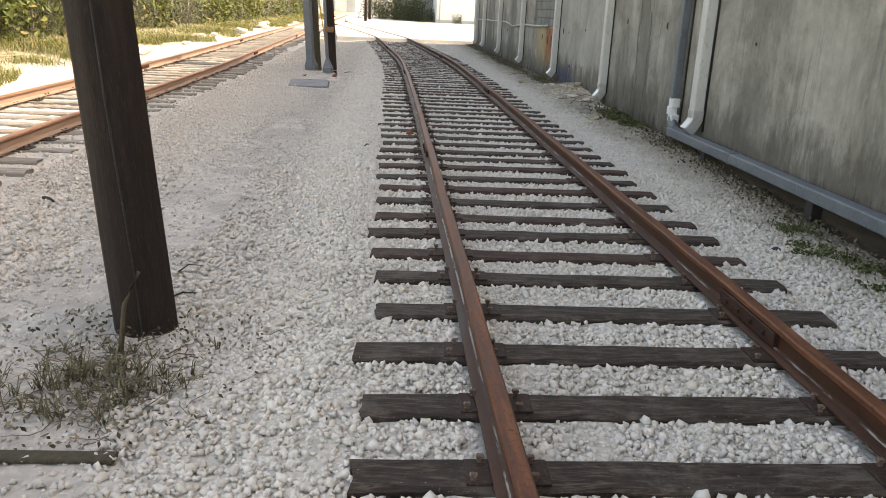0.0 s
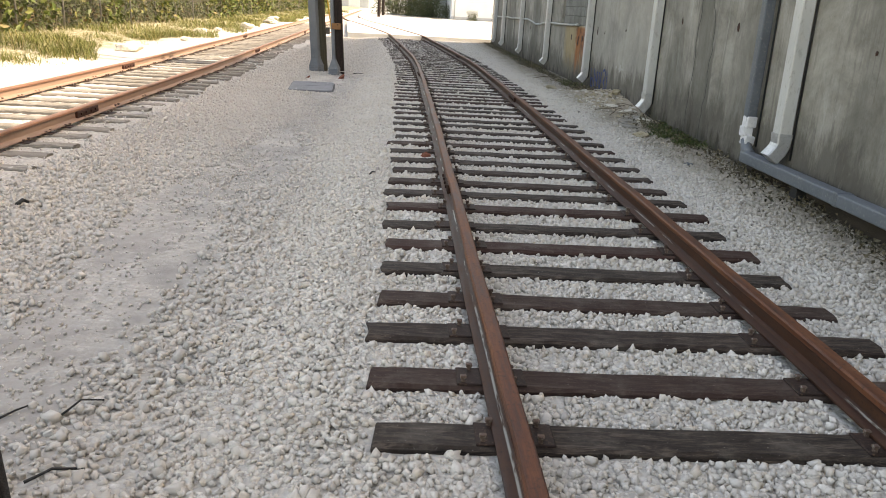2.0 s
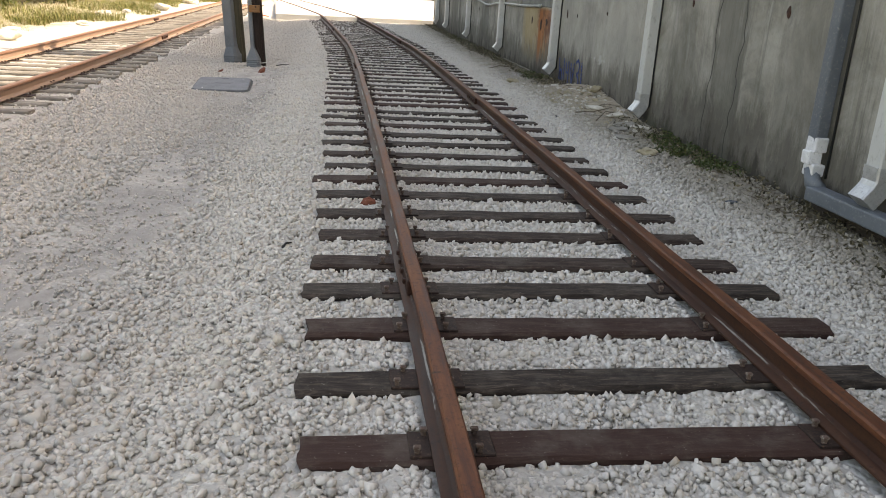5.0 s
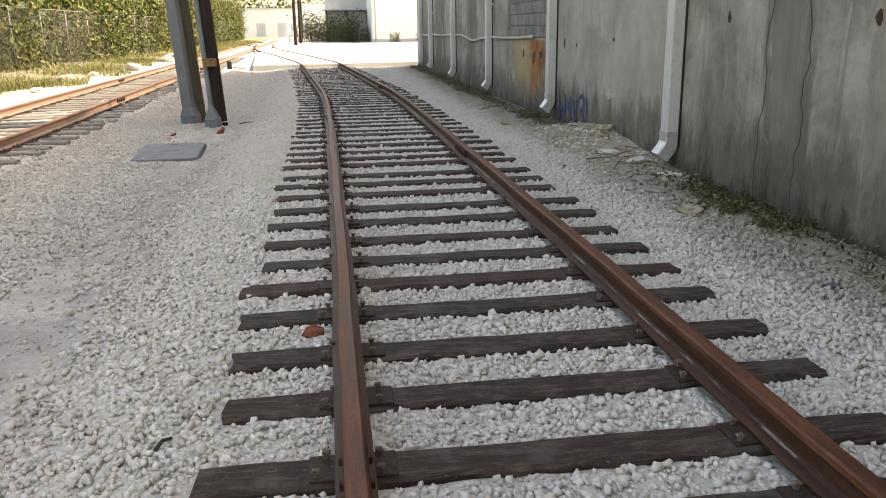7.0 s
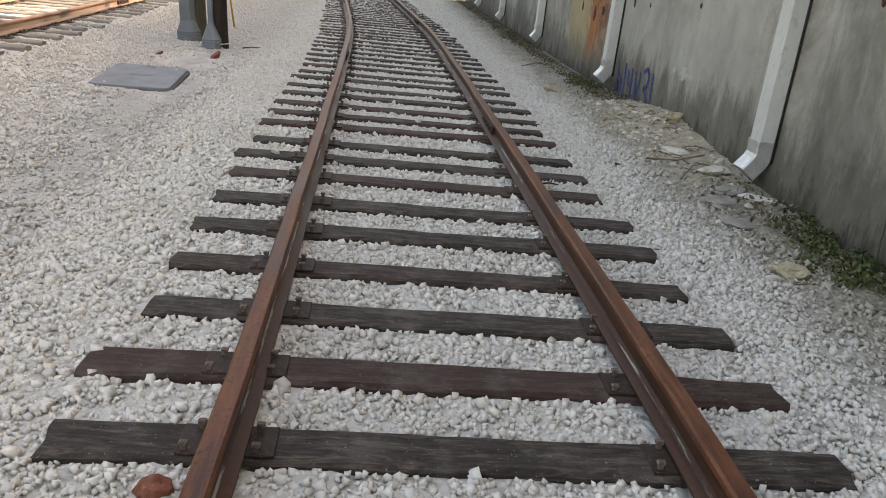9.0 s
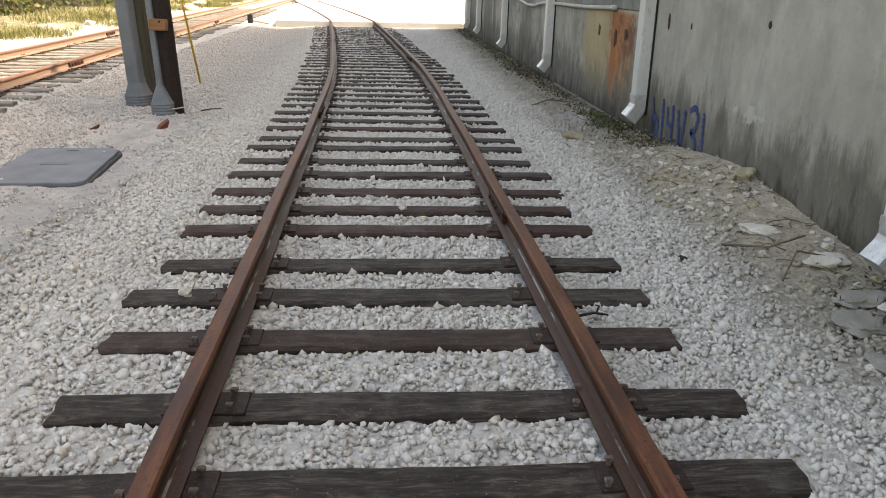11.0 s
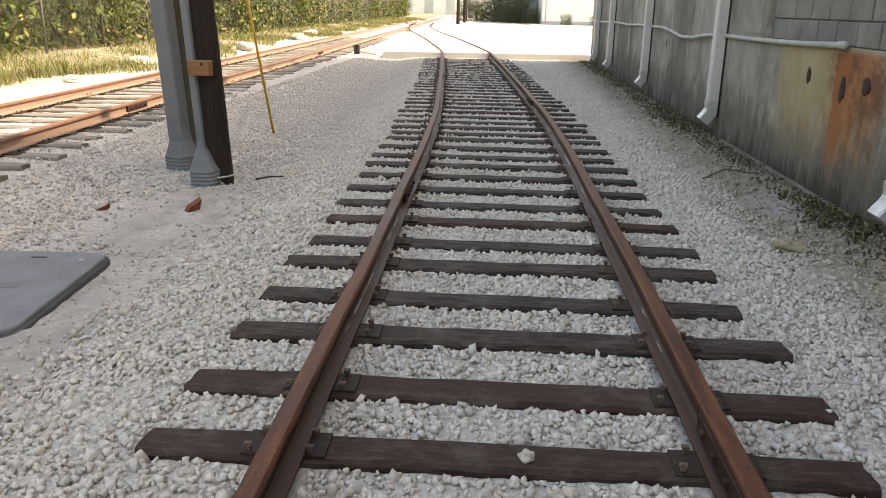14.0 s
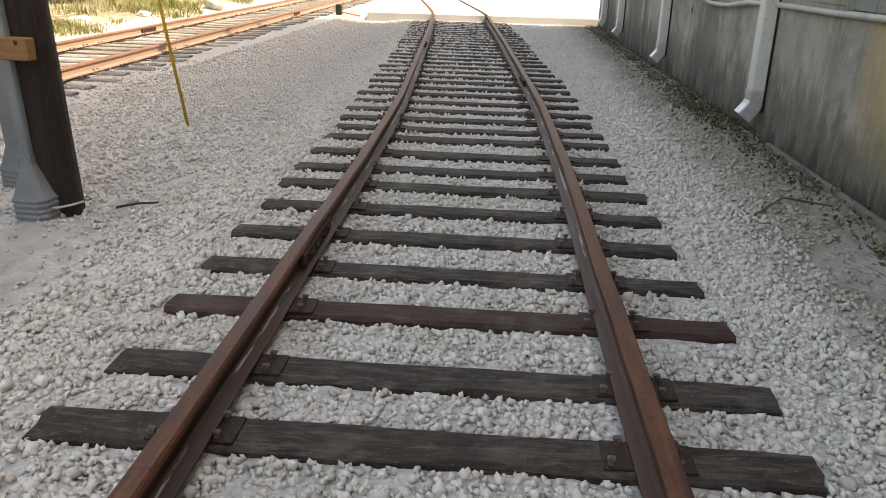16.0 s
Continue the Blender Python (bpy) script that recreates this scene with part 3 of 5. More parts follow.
# ---- track ----
PROFILE = [(-0.068, 0.0), (0.068, 0.0), (0.068, 0.010), (0.03, 0.020), (0.010, 0.031), (0.009, 0.090), (0.030, 0.102), (0.036, 0.108), (0.036, 0.128), (0.028, 0.137), (-0.028, 0.137), (-0.036, 0.128), (-0.036, 0.108), (-0.030, 0.102), (-0.009, 0.090), (-0.010, 0.031), (-0.03, 0.020), (-0.068, 0.010)]
RAIL_Z, HALF = 0.013, 0.7525


def rail_mesh(name, line, steel):
    verts, faces, n = [], [], len(PROFILE)
    for i, (x, y) in enumerate(line):
        x0, y0 = line[max(i - 1, 0)]
        x1, y1 = line[min(i + 1, len(line) - 1)]
        h = math.hypot(x1 - x0, y1 - y0)
        sx, sy = (y1 - y0) / h, -(x1 - x0) / h
        wob = 0.003 * math.sin(y * 1.9) + 0.002 * math.sin(y * 4.7)
        verts += [(x + sx * (px + wob), y + sy * (px + wob), RAIL_Z + pz) for px, pz in PROFILE]
    for i in range(len(line) - 1):
        for k in range(n):
            a, b = i * n + k, i * n + (k + 1) % n
            faces.append((a, b, b + n, a + n))
    faces += [tuple(range(n))[::-1], tuple((len(line) - 1) * n + k for k in range(n))]
    return mesh_of(name, verts, faces, steel)


def joint_bar(parent, x, y, turn, long=0.66):
    bm = bmesh.new()
    for s in (-1, 1):
        box(bm, s * 0.026 - 0.016, s * 0.026 + 0.016, -long / 2, long / 2, RAIL_Z + 0.022, RAIL_Z + 0.100, 0.006)
        for k in range(4):
            yy = (k - 1.5) * long / 4.4
            box(bm, s * 0.047 - 0.010, s * 0.047 + 0.010, yy - 0.014, yy + 0.014, RAIL_Z + 0.050, RAIL_Z + 0.076, 0.003)
    ob = part("joint_bar", bm, JOINT, parent, "dark rusty bolted joint bar")
    ob.matrix_basis = pose(x, y, 0, 0, 0, math.degrees(turn))
    return ob


def rail(side, centre, y0, y1, step, joints, label, group, steel=RAIL):
    line = []
    for y in np.arange(y0, y1, step):
        a = heading(y, centre)
        line.append((float(centre(y) + side * HALF * math.cos(a)), float(y + side * HALF * math.sin(a))))
    ob = new("rail", rail_mesh("rail", line, steel))
    tagged(ob, label, "rail", group)
    for y in joints:
        a = heading(y, centre)
        joint_bar(ob, float(centre(y) + side * HALF * math.cos(a)), y, a)
    return ob


RUST = "rust-brown steel rail spiked to dark sleepers"
LIT = "sunlit orange-rusted rail of the second track"
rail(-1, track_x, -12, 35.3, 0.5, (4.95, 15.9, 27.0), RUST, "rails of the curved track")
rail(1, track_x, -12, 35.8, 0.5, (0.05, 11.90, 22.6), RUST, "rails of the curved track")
rail(1, second_x, -12, 125, 1.0, (8.0, 20.5, 34.0), LIT, "rails of the second track", SUNRAIL)
rail(-1, second_x, -12, 125, 1.0, (14.1, 27.6), LIT, "rails of the second track", SUNRAIL)


def flush_rail(side):
    """The rail head where the curved track runs on through the slab and joins the other one."""
    line = []
    for y in np.arange(34.6, 82, 1.0):
        a = heading(y)
        line.append((float(track_x(y) + side * HALF * math.cos(a)), float(y + side * HALF * math.sin(a))))
    verts, faces = [], []
    for x, y in line:
        verts += [(x - 0.036, y, 0.05), (x + 0.036, y, 0.05), (x + 0.036, y, 0.150), (x - 0.036, y, 0.150)]
    for i in range(len(line) - 1):
        for k in range(4):
            a, b = 4 * i + k, 4 * i + (k + 1) % 4
            faces.append((a, b, b + 4, a + 4))
    tagged(new("embedded_rail", mesh_of("embedded_rail", verts, faces, RAIL)), "rusty rail head set flush in the concrete slab", "rail", "rails in the slab")


flush_rail(-1)
flush_rail(1)

SLEEPER_Y = [-0.83, -0.30, 0.24, 0.80, 1.29, 1.79, 2.26, 2.79, 3.29, 3.79, 4.32, 4.81, 5.24, 5.78, 6.27, 6.81, 7.29, 7.79, 8.30, 8.84, 9.35, 9.93, 10.44, 10.91, 11.56, 12.03, 12.53, 13.08, 13.59, 14.17, 14.64, 15.21, 15.72, 16.27, 16.82, 17.37, 17.86, 18.39, 19.00, 19.46, 19.96, 20.49]
SLEEPER_Y = [SLEEPER_Y[0] - 0.525 * k for k in range(18, 0, -1)] + SLEEPER_Y
while SLEEPER_Y[-1] < 34.1:
    SLEEPER_Y.append(SLEEPER_Y[-1] + 0.545)


def beam_mesh(seed):
    """A sawn timber with worn arrises, split ends and a slightly dished top."""
    r = random.Random(seed)
    bm = bmesh.new()
    n, verts = 15, []
    half, w = 1.295 + r.uniform(-0.03, 0.03), 0.096 + r.uniform(-0.006, 0.006)
    for i in range(n):
        x = -half + 2 * half * i / (n - 1)
        e = 0.004 if 0 < i < n - 1 else 0.012
        j = lambda k: r.uniform(-k, k)
        ring = [(-w + j(0.003), -0.17), (w + j(0.003), -0.17), (w + j(0.004), -0.016 + j(0.004)), (w - 0.012 - e + j(0.003), -0.002 + j(0.003)), (0.03, -0.001 + j(0.002)), (-0.03, -0.001 + j(0.002)), (-w + 0.012 + e + j(0.003), -0.002 + j(0.003)), (-w + j(0.004), -0.016 + j(0.004))]
        verts.append([bm.verts.new((x + (j(0.012) if i in (0, n - 1) else 0), y, z)) for y, z in ring])
    for a, b in zip(verts, verts[1:]):
        for k in range(8):
            bm.faces.new((a[k], b[k], b[(k + 1) % 8], a[(k + 1) % 8]))
    bm.faces.new(verts[0])
    bm.faces.new(verts[-1][::-1])
    bmesh.ops.recalc_face_normals(bm, faces=bm.faces)
    return bm


def sleeper(seed, label, group, timber=SLEEPER):
    ob = part("sleeper", beam_mesh(seed), timber)
    tagged(ob, label, "railway sleeper", group)
    r = random.Random(seed + 50)
    for s in (-1, 1):
        bm = bmesh.new()
        box(bm, s * HALF - 0.15, s * HALF + 0.15, -0.080, 0.080, -0.004, 0.0080, 0.003)
        plate = part("tie_plate", bm, PLATE, ob, "rusty steel tie plate")
        for dx, dy in ((-0.092, 0.058), (0.092, -0.058), (0.092, 0.055), (-0.125, -0.058)):
            sp = bmesh.new()
            box(sp, -0.009, 0.009, -0.008, 0.008, 0.006, 0.026 + r.uniform(0, 0.006), 0.002)
            box(sp, -0.014, 0.014, -0.011, 0.011, 0.024, 0.034 + r.uniform(0, 0.005), 0.003)
            k = part("spike", sp, SPIKE, plate, "dusty rail spike head")
            k.location = (s * HALF + dx, dy, 0)
    return ob


PLAIN = "dark creosoted timber sleeper bedded in white ballast"
kinds = [sleeper(k, PLAIN, "sleepers of the curved track") for k in range(6)]
pick = random.Random(5)
for i, y in enumerate(SLEEPER_Y):
    yc = y + 0.012
    m = pose(float(track_x(yc)) + pick.uniform(-0.03, 0.03), yc, pick.uniform(-0.004, 0.003), 0, pick.uniform(-0.15, 0.15), math.degrees(heading(yc)) + pick.uniform(-0.5, 0.5))
    if i < 6:
        kinds[i].matrix_basis = m
    else:
        copy_thing(kinds[pick.randrange(6)], m)
GREY = "weathered sleeper of the second track half sunk in ballast"
kind2 = [sleeper(k + 20, GREY, "sleepers of the second track", GREYTIE) for k in range(3)]
for i in range(92):
    y = -2.0 + i * 0.55
    m = pose(float(second_x(y)) + pick.uniform(-0.06, 0.06), y + pick.uniform(-0.05, 0.05), pick.uniform(-0.006, 0.008), 0, 0, pick.uniform(-1.2, 1.2))
    if i < 3:
        kind2[i].matrix_basis = m
    else:
        copy_thing(kind2[pick.randrange(3)], m)


def ballast():
    """Loose broken stones, each a jagged lump, on and between the sleepers."""
    r = np.random.default_rng(11)
    block = np.array([(-1, -1, -1), (1, -1, -1), (1, 1, -1), (-1, 1, -1), (-1, -1, 1), (1, -1, 1), (1, 1, 1), (-1, 1, 1)]) * 0.66
    block_tri = np.array([(0, 2, 1), (0, 3, 2), (4, 5, 6), (4, 6, 7), (0, 1, 5), (0, 5, 4), (1, 2, 6), (1, 6, 5), (2, 3, 7), (2, 7, 6), (3, 0, 4), (3, 4, 7)])
    octa = np.array([(1, 0, 0), (0, 1, 0), (-1, 0, 0), (0, -1, 0), (0, 0, 1), (0, 0, -1)]) * 1.0
    octa_tri = np.array([(0, 1, 4), (1, 2, 4), (2, 3, 4), (3, 0, 4), (1, 0, 5), (2, 1, 5), (3, 2, 5), (0, 3, 5)])
    spread = [(-2.1, 2.3, -2.6, 9.0, 2050, 0.92, 0), (-2.1, 2.3, 9.0, 16.0, 1850, 0.93, 0), (-4.4, -2.1, -2.5, 12.0, 1150, 1.08, 0), (-2.1, 2.3, 16.0, 26.0, 1100, 1.15, 1), (-2.1, 2.3, 26.0, 34.8, 480, 1.5, 1), (-4.4, -2.1, 12.0, 24.0, 560, 1.15, 1), (-4.4, -2.1, 24.0, 34.8, 330, 1.5, 1), (1.9, 2.3, 20.0, 35.0, 300, 1.4, 1), (2.2, 2.72, -2.0, 15.5, 260, 0.95, 0), (-5.1, -4.3, 2.0, 24.0, 90, 1.2, 1)]
    for x0, x1, y0, y1, per, grow, far in spread:
        solid, tri = (octa, octa_tri) if far else (block, block_tri)
        corners = len(solid)
        n = int((x1 - x0) * (y1 - y0) * per)
        x, y = r.uniform(x0, x1, n), r.uniform(y0, y1, n)
        d = np.abs(x - track_x(y))
        sl = np.array(SLEEPER_Y) + 0.012
        k = np.searchsorted(sl, y).clip(1, len(sl) - 1)
        gap = np.minimum(np.abs(y - sl[k - 1]), np.abs(y - sl[k]))
        on = (d < 1.30) & (gap < (0.122 if far else 0.106))
        rail_near = (np.abs(d - HALF) < 0.085)
        worn_strip = (np.abs(x - strip_mid(y) + 0.10 * np.sin(y * 1.7) + 0.12 * bumps(3 * x, 3 * y) + r.normal(0, 0.07, n)) < 0.40 - 0.16 * smooth_step(y, 6.0, 10.0)) & (y < 16.4)
        keep = ~on & ~rail_near & (~worn_strip | (r.random(n) < 0.38 + 0.22 * np.sin(1.3 * y + 2 * x) + 0.2 * smooth_step(y, 7.0, 11.0)))
        keep &= ~((np.abs(x + 2.90) < 0.46) & (np.abs(y - 13.68) < 0.69))
        keep &= np.hypot(x + 2.42, y - 0.2) > 0.22
        keep &= (np.hypot((x - 2.35) / 0.42, (y - 16.1) / 0.5) > 1 + 0.2 * bumps(4 * x, 4 * y)) | (r.random(n) < 0.15)
        heap = (x > 2.0 + 0.12 * np.sin(3 * y) + 0.1 * bumps(5 * x, 5 * y)) & (np.abs(y - 12.5) < 2.2)
        keep &= (np.hypot((x + 2.6) / 0.6, (y - 15.5) / 0.85) > 1) | (r.random(n) < 0.22)
        keep &= (x < 1.85 + 0.12 * np.sin(2.3 * y)) | (y < 7) | (r.random(n) < 0.5)
        keep &= ~heap | (r.random(n) < 0.5)
        x, y, trod = x[keep], y[keep], worn_strip[keep]
        n = len(x)
        big = 0.0128 * np.exp(r.normal(0, 0.28, n)) * grow
        big = np.clip(big, 0.007, 0.030) * np.where(trod, 0.62, 1.0)
        v = solid[None] * r.uniform(0.72, 1.2, (n, corners, 1)) + r.normal(0, 0.13, (n, corners, 3))
        v = v * (r.uniform(0.65, 1.35, (n, 1, 3)))
        a, b = r.uniform(0, 2 * math.pi, n), r.uniform(-1.5, 1.5, n)
        roll = r.uniform(0, 2 * math.pi, n)[:, None]
        ca, sa, cb, sb = np.cos(a), np.sin(a), np.cos(b), np.sin(b)
        vx, vy, vz = v[..., 0], v[..., 1], v[..., 2]
        vx, vz = vx * np.cos(roll) - vz * np.sin(roll), vx * np.sin(roll) + vz * np.cos(roll)
        vy, vz = vy * cb[:, None] - vz * sb[:, None], vy * sb[:, None] + vz * cb[:, None]
        vx, vy = vx * ca[:, None] - vy * sa[:, None], vx * sa[:, None] + vy * ca[:, None]
        z = height(x, y) + big * r.uniform(0.1, 0.75, n)
        out = np.stack([x[:, None] + vx * big[:, None], y[:, None] + vy * big[:, None], z[:, None] + vz * big[:, None]], -1).reshape(-1, 3)
        t = (tri[None] + corners * np.arange(n)[:, None, None]).reshape(-1, 3)
        tagged(new("ballast", quick_mesh("ballast", out, t, BALLAST)), "loose white and grey broken limestone ballast", "gravel", kind="stuff")


ballast()

# ---- the long building beside the track ----
CMU = (15.42, 18.25, 1.26, 3.26)


def long_building():
    y0, y1, z0, z1 = CMU
    x0, x1, s = WALL_X, WALL_X + 0.3, -18.0
    bm = bmesh.new()
    box(bm, x0, x1, s, y0, -0.5, WALL_TOP)
    box(bm, x0, x1, y0, y1, -0.5, z0)
    box(bm, x0, x1, y0, y1, z1, WALL_TOP)
    box(bm, x0, x1, y1, WALL_END, -0.5, WALL_TOP)
    wall = part("wall_east", bm, WALL)
    tagged(wall, "stained grey concrete wall with rust runs and algae", "wall", kind="structure")
    back = part("wall_infill", boxed(x0 + 0.050, x1, y0, y1, z0, z1), MORTAR, wall, "mortar bed behind the blocks")
    block = None
    rows, cols = 10, 8
    ch, cl = (z1 - z0) / rows, 0.405
    r = random.Random(4)
    for k in range(rows):
        shift = 0.2 if k % 2 else 0.0
        for j in range(-1, cols + 1):
            a, b = max(y0 + shift + j * cl, y0) + 0.008, min(y0 + shift + (j + 1) * cl, y1) - 0.008
            if b - a < 0.05:
                continue
            bm = boxed(x0 + 0.035 + r.uniform(0, 0.008), x0 + 0.10, a, b, z0 + k * ch + 0.006, z0 + (k + 1) * ch - 0.006, 0.006)
            part("block", bm, BLOCKM, wall)
    # unseen back walls and roof, added so the building casts a solid shadow
    bm = bmesh.new()
    box(bm, x1, 16, s, s + 0.3, -0.5, WALL_TOP)
    box(bm, x1, 16, WALL_END - 0.3, WALL_END, -0.5, WALL_TOP)
    box(bm, 15.7, 16, s + 0.3, WALL_END - 0.3, -0.5, WALL_TOP)
    tagged(part("wall_far", bm, WALL), "unseen plain grey concrete walls closing the long building for its shadow", "wall", kind="structure")
    tagged(part("roof", boxed(x0 - 0.06, 16.1, s, WALL_END + 0.06, WALL_TOP, WALL_TOP + 0.2), WHITEWALL), "unseen flat roof slab closing the long building for its shadow", "roof", kind="structure")
    # shallow render bands that stand proud beside the block panel
    bm = bmesh.new()
    box(bm, x0 - 0.012, x0, y1 + 0.02, y1 + 0.72, 1.30, WALL_TOP)
    tagged(part("trim", bm, WALL), "raised render band beside the block panel", "trim", kind="structure")


long_building()


def square_tube(points, w, d):
    """A flat-sided tube through points in a plane of constant y; w along y."""
    verts, faces = [], []
    for i, (x, y, z) in enumerate(points):
        a, b = Vector(points[max(i - 1, 0)]), Vector(points[min(i + 1, len(points) - 1)])
        t = (b - a).normalized()
        nrm = Vector((t.z, 0, -t.x))
        c = 0.012
        for u, v in ((-w / 2 + c, -d / 2), (w / 2 - c, -d / 2), (w / 2, -d / 2 + c), (w / 2, d / 2 - c), (w / 2 - c, d / 2), (-w / 2 + c, d / 2), (-w / 2, d / 2 - c), (-w / 2, -d / 2 + c)):
            p = Vector((x, y + u, z)) + nrm * v
            verts.append(tuple(p))
    n = 8
    for i in range(len(points) - 1):
        for k in range(n):
            a, b = i * n + k, i * n + (k + 1) % n
            faces.append((a, b, b + n, a + n))
    faces.append(tuple(range(n)))
    faces.append(tuple((len(points) - 1) * n + k for k in range(n))[::-1])
    return verts, faces


def downspout(y, label, shoe=True, foot=0.22, x=2.625):
    ob = thing("downspout", label, "downspout", pose(x, y, 0), "downspouts along the wall")
    v, f = square_tube([(0, 0, 8.0), (0, 0, 3.0), (0, 0, foot + 0.24)], 0.16, 0.135)
    part("pipe", mesh_of("pipe", v, f, SPOUT), None, ob)
    v, f = square_tube([(0, 0, foot + 0.26), (0, 0, foot + 0.19), (-0.025, 0, foot + 0.13), (-0.095, 0, foot + 0.04)], 0.172, 0.147)
    part("shoe", mesh_of("shoe", v, f, SHOE), None, ob, "dented bare metal outlet shoe")
    v, f = square_tube([(0, 0, foot + 0.30), (0, 0, foot + 0.25)], 0.178, 0.152)
    part("sleeve", mesh_of("sleeve", v, f, SHOE), None, ob, "bare metal band")
    for z in (1.9, 4.2, 6.6):
        part("strap", boxed(-0.074, 0.075, -0.105, 0.105, z - 0.02, z + 0.02, 0.004), SPOUT, ob)
    return ob


for y in (10.45, 14.92, 19.80, 24.70, 29.5, 32.4):
    downspout(y, "white square metal downspout with an outlet shoe on the stained wall", foot=0.11 if y < 12 else 0.15)
downspout(5.88, "white square metal downspout emptying onto the grey pipe", foot=0.205, x=2.61)


def shadow_gaps():
    """Thin dark rods up the wall that paint the shadow gap behind each downspout."""
    for y in (6.59, 5.79, 10.36, 14.83, 19.71, 24.61, 29.41):
        # no cable runs here; the rod is shade given a shape
        me = tube_mesh("cable", [(WALL_X - 0.012, y, 0.25), (WALL_X - 0.012, y + 0.01, 2.0), (WALL_X - 0.012, y, 8.0)], 0.011, DARK, 6)
        tagged(new("cable", me), "thin dark rod painted in as the shadow gap beside a downspout", "cable", "cables on the wall")


shadow_gaps()


def base_pipe():
    """A flat-sided duct over a dark strip; a square riser wrapped in tape drops into its end."""
    ob = thing("drain_pipe", "blue-grey flat drain duct lying along the foot of the wall", "pipe", pose(0, 0, 0))
    x, z = 2.575, 0.155
    part("run", boxed(x - 0.085, x + 0.055, -9.0, 6.52, z - 0.06, z + 0.055, 0.014, 2), GREYPIPE, ob)
    # a dark strip stands in for the recess below the duct
    part("kick_board", boxed(2.625, WALL_X - 0.004, -9.0, 6.6, -0.25, 0.10, 0.006), DARKSTRIP, ob, "dark brown strip standing in for the recess under the duct")
    bend = [(x + 0.02, 6.50, z + 0.01), (x + 0.02, 6.60, z + 0.06), (x + 0.025, 6.66, z + 0.16)]
    part("elbow", tube_mesh("elbow", bend, [0.066, 0.064, 0.06], GREYPIPE, 8), None, ob)
    for k, (z0, z1, tilt) in enumerate(((0.26, 0.36, 7), (0.35, 0.46, -5), (0.45, 0.57, 4))):
        w = part("tape_wrap", boxed(-0.056, 0.056, -0.062, 0.062, z0, z1, 0.012, 2), TAPE, ob, "crumpled white tape wrap")
        w.matrix_basis = pose(x + 0.022, 6.655 + 0.006 * k, 0, tilt * 0.3, tilt * 0.25, tilt)
    part("riser", boxed(x - 0.022, x + 0.082, 6.61, 6.73, 0.5, 8.0, 0.012, 2), GREYPIPE, ob, "blue-grey square riser pipe")
    for y in (4.52, 1.6, -2.0):
        part("coupling", boxed(x - 0.091, x + 0.061, y - 0.035, y + 0.035, z - 0.064, z + 0.061, 0.012, 2), GREYPIPE, ob, "duct coupling collar")
    for y in (5.3, 2.8, 0.3, -3.0):
        part("cradle", boxed(x - 0.05, WALL_X, y - 0.06, y + 0.06, -0.22, z - 0.05, 0.005), DARK, ob, "dark timber cradle")


base_pipe()


def wall_conduit():
    """The sagging grey conduit at breast height."""
    xs = WALL_X - 0.03
    pts = [(xs - 0.01, 16.30, 1.275), (xs, 17.2, 1.25), (xs, 18.4, 1.235), (xs, 19.84, 1.235), (xs - 0.02, 20.62, 1.215), (xs - 0.03, 21.27, 1.155), (xs - 0.02, 22.05, 1.145), (xs, 22.83, 1.20), (xs, 23.61, 1.245), (xs, 24.65, 1.24), (xs, 25.95, 1.235), (xs - 0.02, 27.25, 1.21), (xs, 28.81, 1.23), (xs, 31.15, 1.20), (xs, 34.1, 1.19)]
    ob = new("conduit", tube_mesh("conduit", pts, 0.026, CONDUIT, 8))
    tagged(ob, "sagging grey conduit strapped along the wall", "conduit")
    part("end_cap", tube_mesh("end_cap", [(xs - 0.01, 16.22, 1.277), (xs - 0.01, 16.36, 1.274)], 0.032, CONDUIT, 8), None, ob)
    ledge = boxed(WALL_X - 0.055, WALL_X - 0.002, 15.3, 19.35, -0.1, 0.035, 0.012, 2)
    tagged(part("ledge", ledge, LEDGE), "dirty concrete ledge along the foot of the wall", "ledge")


wall_conduit()


def wall_scars():
    """Broken fixings and a hole that show as dark marks on the wall."""
    r = random.Random(8)
    for y, z, a, b in ((16.25, 0.93, 0.06, 0.11), (16.99, 0.99, 0.05, 0.07), (15.83, 0.99, 0.07, 0.07), (13.88, 1.19, 0.015, 0.03), (12.39, 1.28, 0.025, 0.025), (7.58, 1.48, 0.037, 0.05), (9.53, 1.5, 0.025, 0.05), (4.70, 1.356, 0.022, 0.02), (14.47, 1.20, 0.03, 0.08), (23.27, 1.0, 0.025, 0.05)):
        bm = bmesh.new()
        bmesh.ops.create_icosphere(bm, subdivisions=2, radius=1)
        for v in bm.verts:
            k = 1 + 0.5 * noise.noise(v.co * 1.7 + Vector((y, z, 0)))
            v.co = Vector((v.co.x * 0.008, v.co.y * a * k, v.co.z * b * k))
        ob = part("wall_fixing", bm, JOINT)
        ob.location = (WALL_X - 0.001, y, z)
        tagged(ob, "rusted stub of a broken fixing in the wall", "fixing", "broken fixings on the wall")


wall_scars()


